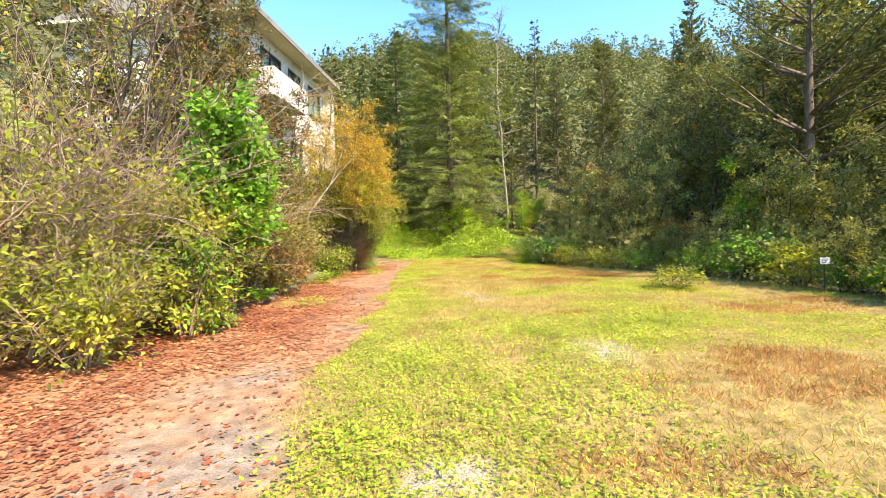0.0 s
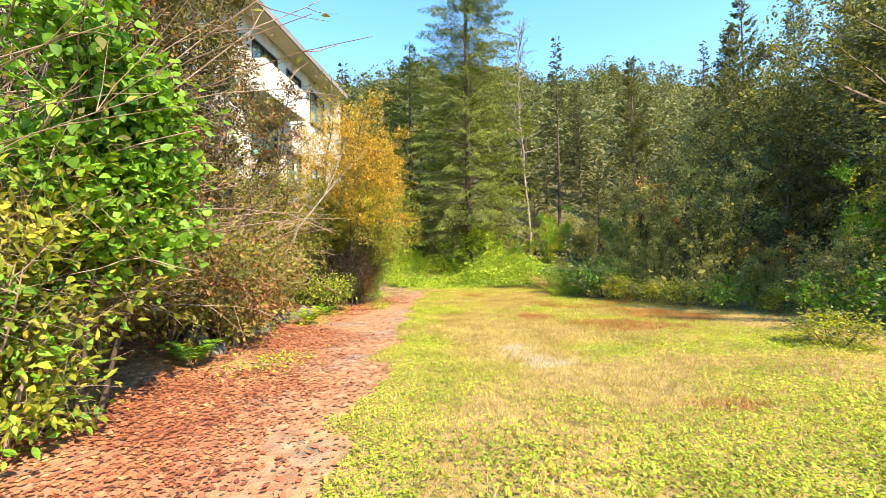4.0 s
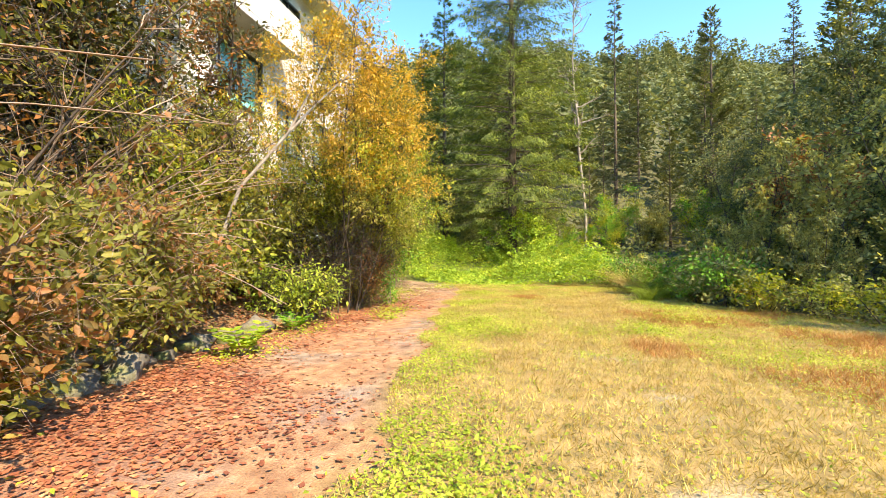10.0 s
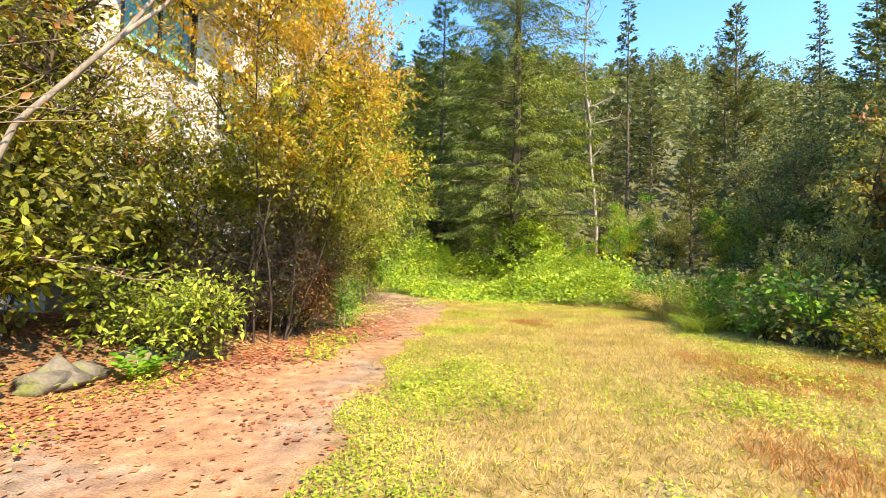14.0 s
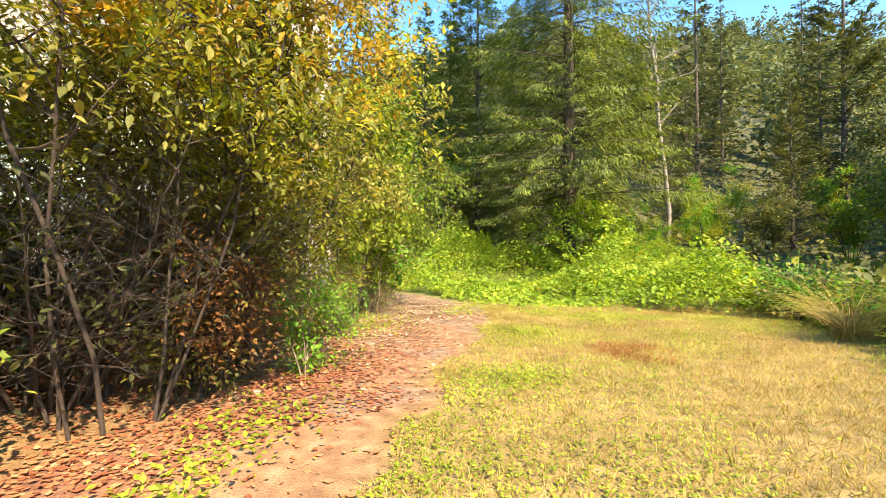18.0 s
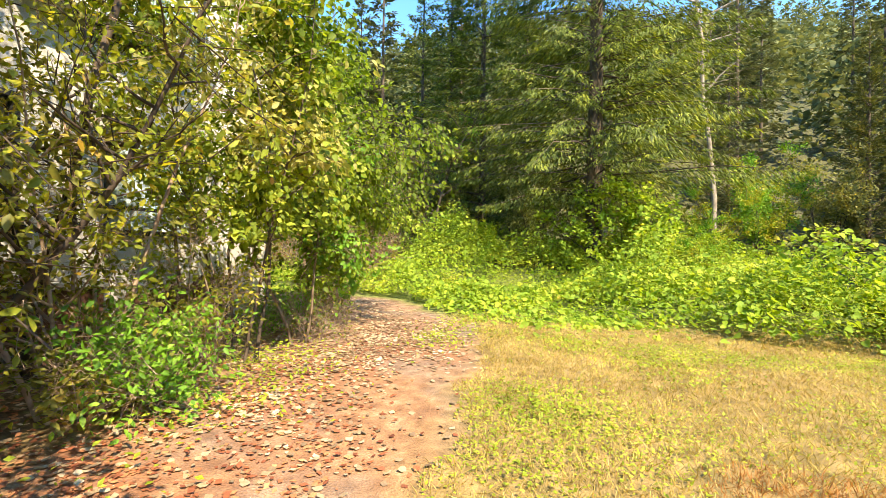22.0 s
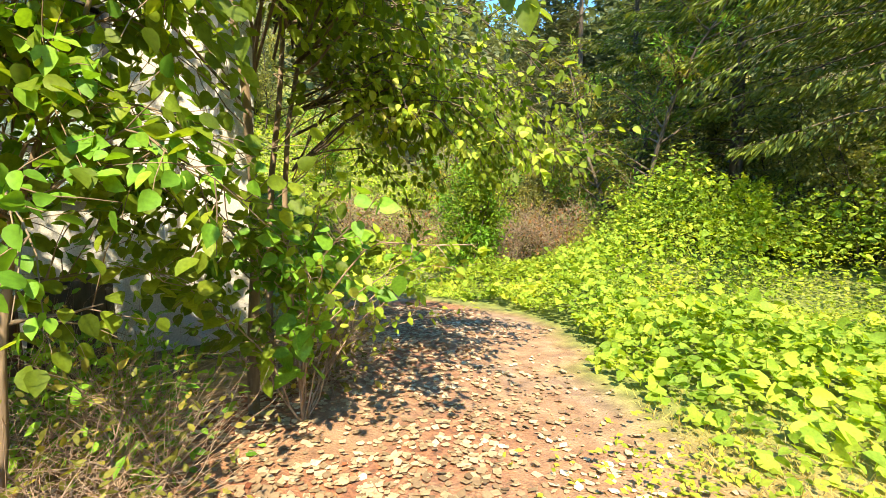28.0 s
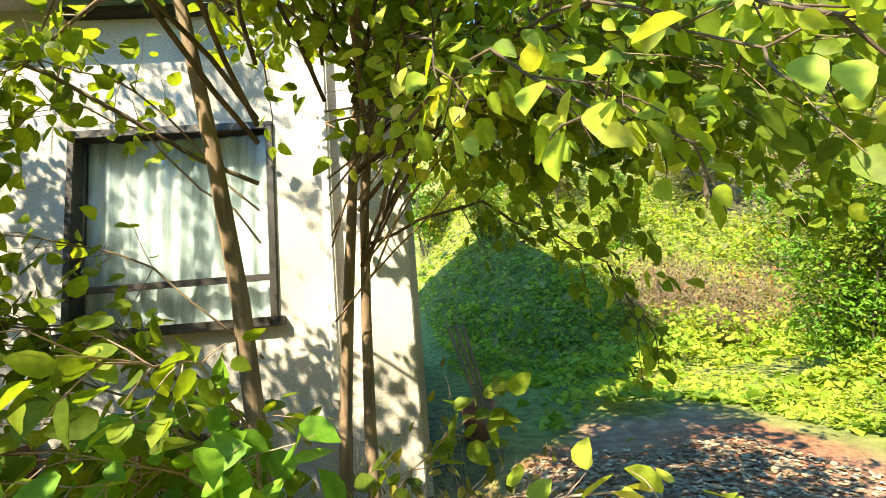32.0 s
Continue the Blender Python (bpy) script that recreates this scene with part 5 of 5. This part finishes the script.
shrub(-5.9, 30.9, "tangle of bare brown twigs at the foot of the young trees", 157, 1.0, 0.9, L_OLIVE, TWIG, 0.07, 1, (), 14, 10, 5, "twiggy_shrub", thick=0.01)
shrub(-5.7, 29.3, "low green weeds and dead stems by the planter", 158, 0.8, 0.8, L_BRIGHT, TWIG, 0.07, 5, (), 10, 9, 5, thick=0.01)

# bushes on the bank behind the house
shrub(-9.8, 38.6, "rounded bright green bush on the vine-covered bank", 180, 3.4, 0.9, L_BRIGHT, TWIG_DARK, 0.09, 13, ((L_BIG, 0.45, 0.0, 1.2),), 8, 14, 7, thick=0.025, fill=420)
for n, (x, y, h) in enumerate(((-12.6, 41.6, 2.6), (-10.6, 41.9, 2.4), (-14.4, 40.6, 2.4), (-8.6, 42.4, 2.2), (-16.2, 39.6, 2.6))):
    shrub(x, y, "dry brown tangle of dead climber stems on the bank", 181 + n, h, 1.8, L_RUST, TWIG, 0.09, 2, ((L_SHADED, 0.5, 0.0, 1.3),), 16, 14, 6, "twiggy_shrub", thick=0.02, twig_len=0.7, fill=60)
for n in range(8):
    rng = np.random.default_rng(960 + n)
    dx, dy, z = rng.uniform(0.3, 0.9), rng.uniform(-1.1, -0.85), rng.uniform(1.5, 2.8)
    spray_branch([(0, 0, z - 0.5), (dx * 0.3, dy * 0.5, z), (dx * 0.7, dy * 0.85, z + 0.1), (dx, dy, z - 0.15)], 0.006, 4, 0.085, 980 + n, L_BIG, BARK_MID, slim, 0.7, 0.22)

# ---- far woods on the hill ----
rng = np.random.default_rng(201)
n = 1150
tx, ty = rng.uniform(-70, 100, 6000), rng.uniform(30, 175, 6000)
tz = height_at(tx, ty)
keep = (tz > 2.5) & ((ty > 62) | (tx > 24) | (tx < -26))
tx, ty, tz = tx[keep][:n], ty[keep][:n], tz[keep][:n]
per = 165
th = rng.uniform(7, 13, len(tx))
sharp = rng.random(len(tx)) < 0.45
u = rng.uniform(0, 1, (len(tx), per))
ang = rng.uniform(0, 2 * np.pi, (len(tx), per))
rad = np.where(sharp[:, None], (1 - u) * 2.3 + 0.2, 3.0 * np.sqrt(np.clip(1 - (2 * u - 0.9) ** 2, 0.02, 1))) * rng.uniform(0.6, 1.1, (len(tx), per))
P = np.stack([tx[:, None] + rad * np.cos(ang), ty[:, None] + rad * np.sin(ang), tz[:, None] + (0.1 + 0.9 * u) * th[:, None]], -1).reshape(-1, 3)
A = np.stack([np.cos(ang), np.sin(ang), np.full_like(ang, -0.35)], -1).reshape(-1, 3) + rng.normal(0, 0.5, (len(P), 3))
U = rng.normal(0, 0.5, (len(P), 3)) + [0, 0, 0.8]
me = leaves_mesh("hill_woods", P, A, U, rng.uniform(0.5, 1.15, len(P)), KITE, F_WOODS)
tagged(new("hill_woods", me), "mixed autumn woods covering the steep hillside", "woods", kind="stuff")

# undergrowth that hides the soil of the wood
x, y = rng.uniform(-32, 34, 34000), rng.uniform(-4, 66, 34000)
keep = ((y > 44) | (x > np.interp(y, WOODS_Y, WOODS_X) + 0.8) | ((x < -15) & (y > 33)))
x, y = x[keep], y[keep]
P = np.stack([x, y, height_at(x, y) + rng.uniform(0, 1, len(x)) ** 2 * 1.3], 1)
A = rng.normal(0, 1, (len(P), 3)) * [1, 1, 0.5]
U = rng.normal(0, 0.5, (len(P), 3)) + [0.3, -0.5, 0.8]
tagged(new("undergrowth", leaves_mesh("undergrowth", P, A, U, rng.uniform(0.2, 0.5, len(P)), KITE, L_DARK)), "dim leafy undergrowth on the woodland floor", "undergrowth", kind="stuff")

# ---- ground cover ----
rng = np.random.default_rng(301)


def scatter(n, x0, x1, y0, y1):
    return rng.uniform(x0, x1, n), rng.uniform(y0, y1, n)


def seat(x, y, lift=0.0):
    return np.stack([x, y, height_at(x, y) + lift], 1)


def blades(name, x, y, length, lean, outline, mat, label, category):
    p = seat(x, y, -0.02)
    a = rng.normal(0, lean, (len(x), 3))
    a[:, 2] = 1
    u = rng.normal(0, 1, (len(x), 3))
    u[:, 2] *= 0.3
    me = leaves_mesh(name, p, a, u, length, outline, mat)
    tagged(new(name, me), label, category, kind="stuff")


def meadow(x, y):
    """How far a place belongs to the open meadow, and its patchiness."""
    trod, _ = path_masks(x, y)
    wood = x > np.interp(y, WOODS_Y, WOODS_X) + 0.4
    return (trod < 0.35) & ~wood & (x > np.interp(y, RIGHT_Y, RIGHT_X) - 0.2), fractal(x / 1.7, y / 2.6, 31), fractal(x / 2.3 + 5, y / 2.3, 32)


WISP = [(0, 0, 0), (0.014, 0.45, 0.06), (0, 1, 0.25), (-0.014, 0.45, 0.06)]
BLADE = [(0, 0, 0), (0.022, 0.45, 0.06), (0, 1, 0.25), (-0.022, 0.45, 0.06)]
x, y = scatter(760000, -3.6, 9.5, 0.5, 33.5)
near = np.clip(1.25 - np.abs(x + 0.3) / 9, 0.25, 1) * np.clip((34 - y) / 4, 0.25, 1)
ok, patch, brown = meadow(x, y)
tall = rng.random(len(x)) < brown_mask(x, y) * 0.6 + 0.2 * np.clip(brown * 2.4 - 0.9, 0, 1) * np.clip((y - 7) / 6, 0.3, 1)
straw = ok & (rng.random(len(x)) < near * np.clip(0.55 + (y - 2) / 26, 0.5, 1.0)) & (rng.random(len(x)) > 0.75 * green_mask(x, y)) & ~tall & (rng.random(len(x)) > gravel_mask(x, y))
blades("dry_grass", x[straw], y[straw], rng.uniform(0.03, 0.125, straw.sum()), 1.05, BLADE, G_STRAW, "thin dry straw-coloured meadow grass", "grass")
rust = ok & tall & (rng.random(len(x)) < near)
x4, y4 = scatter(420000, 0.0, 9.5, 2, 26)
more = meadow(x4, y4)[0] & (rng.random(len(x4)) < brown_mask(x4, y4) * 0.85)
x, y, rust = np.concatenate([x, x4]), np.concatenate([y, y4]), np.concatenate([rust, more])
thick_brown = brown_mask(x[rust], y[rust]) > 0.3
blades("brown_grass", x[rust], y[rust], np.where(thick_brown, rng.uniform(0.04, 0.13, rust.sum()), rng.uniform(0.02, 0.08, rust.sum())), 0.95, WISP, G_BROWN, "patches of tall rusty brown grass", "grass")
x, y = scatter(680000, -2.6, 9.5, 0.5, 31)
ok, patch, brown = meadow(x, y)
weed = ok & (rng.random(len(x)) < np.clip((patch - 0.47) * 4, 0.07, 0.8) * np.clip((26 - y) / 12, 0.55, 1) + green_mask(x, y)) & (gravel_mask(x, y) < 0.45) & (rng.random(len(x)) > 0.85 * brown_mask(x, y))
p = seat(x[weed], y[weed])
p[:, 2] += rng.uniform(0.0, 0.05, weed.sum())
a = rng.normal(0, 1, (weed.sum(), 3))
a[:, 2] = np.abs(a[:, 2]) * 0.35
u = rng.normal(0, 0.25, (weed.sum(), 3)) + [0.1, -0.2, 1]
tagged(new("green_weeds", leaves_mesh("green_weeds", p, a, u, rng.uniform(0.014, 0.046, weed.sum()), KITE, G_GREEN)), "low bright green weeds spreading through the grass", "weeds", kind="stuff")

# vines that cover the far end of the clearing
def front_of(x):
    """How far out the carpet of vines reaches."""
    return 31.2 + 0.8 * np.exp(-((x + 1.5) / 1.6) ** 2) + 0.5 * np.sin(x * 0.8) + np.clip(-(x + 2.2) * 0.25, -0.6, 3.5)


x, y = scatter(95000, -19, 9, 28, 47)
x2, y2 = scatter(125000, -10, 6, 29.5, 43)
x, y = np.concatenate([x, x2]), np.concatenate([y, y2])
trod, _ = path_masks(x, y)
front = front_of(x)
lumps = np.clip(fractal(x / 2.6, y / 2.6, 41) - 0.42, 0, 1) * 3.2 * np.clip((y - front - 0.5) / 3, 0, 1) + np.exp(-((x - 4.0) / 1.5) ** 2 - ((y - 32) / 1.3) ** 2) * 2.1 + np.exp(-((x - 1.2) / 1.0) ** 2 - ((y - 34.5) / 1.0) ** 2) * 1.3 + np.exp(-((x + 7.2) / 2.4) ** 2 - ((y - 43) / 1.8) ** 2) * 2.2 + np.exp(-((x + 5.0) / 1.8) ** 2 - ((y - 40.6) / 1.1) ** 2) * 2.0 + np.exp(-((x + 1.6) / 2.0) ** 2 - ((y - 39.6) / 1.0) ** 2) * 1.8 + np.exp(-((x - 2.0) / 1.5) ** 2 - ((y - 38.0) / 1.0) ** 2) * 1.5
ragged = y - front - 2.6 * (fractal(x * 0.9, y * 0.9, 43) - 0.5)
thick = np.clip(0.08 + ragged * 0.32, 0.03, 1) * (ragged > -1.2)
inside = ((rng.random(len(x)) < thick) | (lumps > 0.35)) & (trod < 0.12) & ~((x < -7.2) & (y < 33)) & (x < np.interp(y, WOODS_Y, WOODS_X) + 1.5)
x3, y3 = scatter(42000, -26, -12.5, 33, 47)
l3 = np.clip(fractal(x3 / 2.0, y3 / 2.0, 44) - 0.4, 0, 1) * 2.0
x, y, lumps = np.concatenate([x[inside], x3]), np.concatenate([y[inside], y3]), np.concatenate([lumps[inside], l3])
tuft = fractal(x * 1.4, y * 1.4, 45)
p = seat(x, y)
p[:, 2] += 0.03 + rng.uniform(0.35, 1.0, len(x)) * lumps + rng.uniform(0.2, 1, len(x)) * np.clip((y - front_of(x)) * 0.09 + 0.1, 0.1, 0.42) * np.clip(tuft - 0.3, 0, 1) ** 1.3
large = np.clip(0.105 * np.exp(rng.normal(0, 0.3, len(x))), 0.05, 0.17) * np.where(x < -9, 1.45, 1.0)
small = rng.random(len(x)) < 0.38 + 0.7 * fractal(x * 0.5 + 3, y * 0.5, 46)
u = rng.normal(0, 0.6, (len(x), 3)) + [0.25, -0.35, 0.9]
a = rng.normal(0, 1, (len(x), 3)) * [1, 1, 0.35] + [0, 0, -0.15]
k = ~small
for k, outline in ((k & (y < 36), HEART), (k & (y >= 36), HEX)):
    tagged(new("ground_vines", leaves_mesh("ground_vines", p[k], a[k], u[k], large[k], outline, L_VINE)), "carpet of large sunlit yellow-green climbing vine leaves", "vines", kind="stuff")
tagged(new("ground_vines", leaves_mesh("ground_vines", p[small], a[small], u[small], large[small] * 0.55, KITE, L_CREEPER)), "small-leaved creepers mixed among the climbing vines", "vines", kind="stuff")

# fallen leaves
x, y = scatter(260000, -8.5, -1.0, 0.5, 35)
want = litter_share(x, y) * np.where(y < 12, 1.5, np.where(y > 26, 0.6, 0.85))
pick = rng.random(len(x)) < want
x, y = x[pick], y[pick]
p = seat(x, y, 0.006)
p[:, 2] += rng.uniform(0, 0.016, len(x))
u = rng.normal(0, 0.22, (len(x), 3)) + [0, 0, 1]
a = rng.normal(0, 1, (len(x), 3)) * [1, 1, 0.07]
pale = y + rng.normal(0, 2.0, len(y)) > 26
for k, mat, label in ((~pale, L_LITTER, "fallen red-brown leaves along the path"), (pale, L_PALELITTER, "fallen pale dry leaves on the path")):
    tagged(new("fallen_leaves", leaves_mesh("fallen_leaves", p[k], a[k], u[k], rng.uniform(0.03, 0.085, k.sum()), CURLED if mat is L_PALELITTER else FALLEN, mat)), label, "leaves", kind="stuff")


# ---- tall sedge clumps and saplings ----
def grass_clump(x, y, seed, n, length, mat, label):
    rng = np.random.default_rng(seed)
    branches, P, A, U = [], [], [], []
    for _ in range(n):
        a = rng.uniform(0, 2 * np.pi)
        pts = curve_points(rng, (rng.normal(0, 0.12), rng.normal(0, 0.12), 0), (math.cos(a) * 0.5, math.sin(a) * 0.5, 1), length * rng.uniform(0.6, 1.2), 6, 0.05, -0.22)
        branches.append((pts, 0.008, 0.002))
    ob = thing("sedge_clump", on_ground(x, y), label, "grass clump", "sedge clumps at the wood's edge")
    v, f = tubes(branches, 3)
    piece("blade_tuft", mesh_of("blade_tuft", v, f, mat, True), ob)
    return ob


for n, (x, y, ln) in enumerate(((4.4, 26.8, 1.5), (5.0, 25.4, 1.3), (4.9, 28.2, 1.4), (5.6, 24.2, 1.2), (5.4, 29.6, 1.3), (4.3, 24.6, 0.9), (6.4, 22.2, 1.1), (5.8, 26.9, 1.6))):
    grass_clump(x, y, 400 + n, 170, ln, G_GREEN if n % 3 else G_STRAW, "arching clump of long sedge leaves")


def sapling(x, y, seed, height, mat, label):
    """A young plant with paired leaflets along a few arching leaf stalks."""
    rng = np.random.default_rng(seed)
    branches, P, A, U = [], [], [], []
    for k in range(8):
        a = k * 0.8 + rng.uniform(-0.2, 0.2)
        pts = curve_points(rng, (0, 0, 0.02), (math.cos(a) * 0.7, math.sin(a) * 0.7, 1), height * rng.uniform(0.8, 1.2), 6, 0.04, -0.06)
        branches.append((pts, 0.006, 0.002))
        for j in range(2, 7):
            way = unit(pts[j] - pts[j - 1])
            side = unit(np.cross(way, [0, 0, 1.0]))
            for sgn in (-1, 1):
                P.append(pts[j])
                A.append(side * sgn + way * 0.5)
                U.append(np.array([0, 0, 1.0]) + rng.normal(0, 0.15, 3))
    ob = thing("sapling", on_ground(x, y), label, "plant", "saplings by the path")
    v, f = tubes(branches, 3)
    piece("stalk", mesh_of("stalk", v, f, TWIG, True), ob)
    piece("foliage", leaves_mesh("foliage", np.array(P), np.array(A), np.array(U), height * 0.32 * rng.uniform(0.7, 1.2, len(P)), OVAL, mat), ob)


sapling(-4.4, 16.1, 1, 0.5, L_VINE, "bright yellow-green sapling with paired leaflets")
sapling(-4.5, 10.9, 2, 0.5, L_BRIGHT, "bright green sapling with broad leaflets")
sapling(-4.6, 18.3, 3, 0.4, L_BRIGHT, "small bright green sapling among the stones")

# weeds that grow through the litter beside the path
rng = np.random.default_rng(501)
spots = ((-3.3, 21.3, 0.5), (-4.3, 26.4, 0.8), (-3.4, 11.2, 0.5), (-3.1, 20.2, 0.3), (-4.6, 8.6, 0.4), (-4.4, 16.2, 0.4), (-4.9, 27.6, 0.7), (-3.9, 23.6, 0.4), (-2.9, 29.6, 0.5), (-2.9, 31.4, 0.5), (-4.4, 18.2, 0.4))
for cx, cy, r in spots:
    n = int(900 * r)
    x, y = cx + rng.normal(0, r * 0.6, n), cy + rng.normal(0, r, n)
    p = seat(x, y)
    p[:, 2] += rng.uniform(0, 1, n) ** 2 * 0.16
    a = rng.normal(0, 1, (n, 3)) * [1, 1, 0.4]
    u = rng.normal(0, 0.3, (n, 3)) + [0.1, -0.2, 1]
    tagged(new("weed_patch", leaves_mesh("weed_patch", p, a, u, rng.uniform(0.03, 0.08, n), KITE, G_GREEN)), "patch of small green weeds among fallen leaves", "weeds", "weed patches by the path", kind="stuff")
meadow_spots = ((-1.2, 18.6, 0.5), (-0.9, 19.7, 0.4), (-0.4, 18.4, 0.4), (3.5, 20.0, 0.6), (4.0, 22.2, 0.6), (2.2, 18.6, 0.4), (1.4, 7.0, 0.8), (2.8, 6.8, 0.6), (0.2, 7.6, 0.6), (3.6, 8.0, 0.9), (4.6, 9.4, 0.9), (0.9, 4.2, 0.9), (-0.8, 3.4, 0.4), (-0.4, 5.6, 0.5), (5.6, 12.4, 0.9), (3.4, 12.5, 0.8), (-0.9, 12.6, 0.5), (-1.1, 23.2, 0.4), (-1.0, 26.6, 0.5), (0.4, 28.8, 0.6), (-0.8, 29.8, 0.5))
for cx, cy, r in meadow_spots:
    n = int(1900 * r)
    x, y = cx + rng.normal(0, r * 0.7, n), cy + rng.normal(0, r * 0.9, n)
    p = seat(x, y)
    p[:, 2] += rng.uniform(0, 1, n) ** 1.5 * 0.10
    a = rng.normal(0, 1, (n, 3)) * [1, 1, 0.4]
    u = rng.normal(0, 0.3, (n, 3)) + [0.1, -0.2, 1]
    tagged(new("weed_patch", leaves_mesh("weed_patch", p, a, u, rng.uniform(0.025, 0.065, n), KITE, G_GREEN)), "patch of low bright green weeds in the dry grass", "weeds", "weed patches in the meadow", kind="stuff")
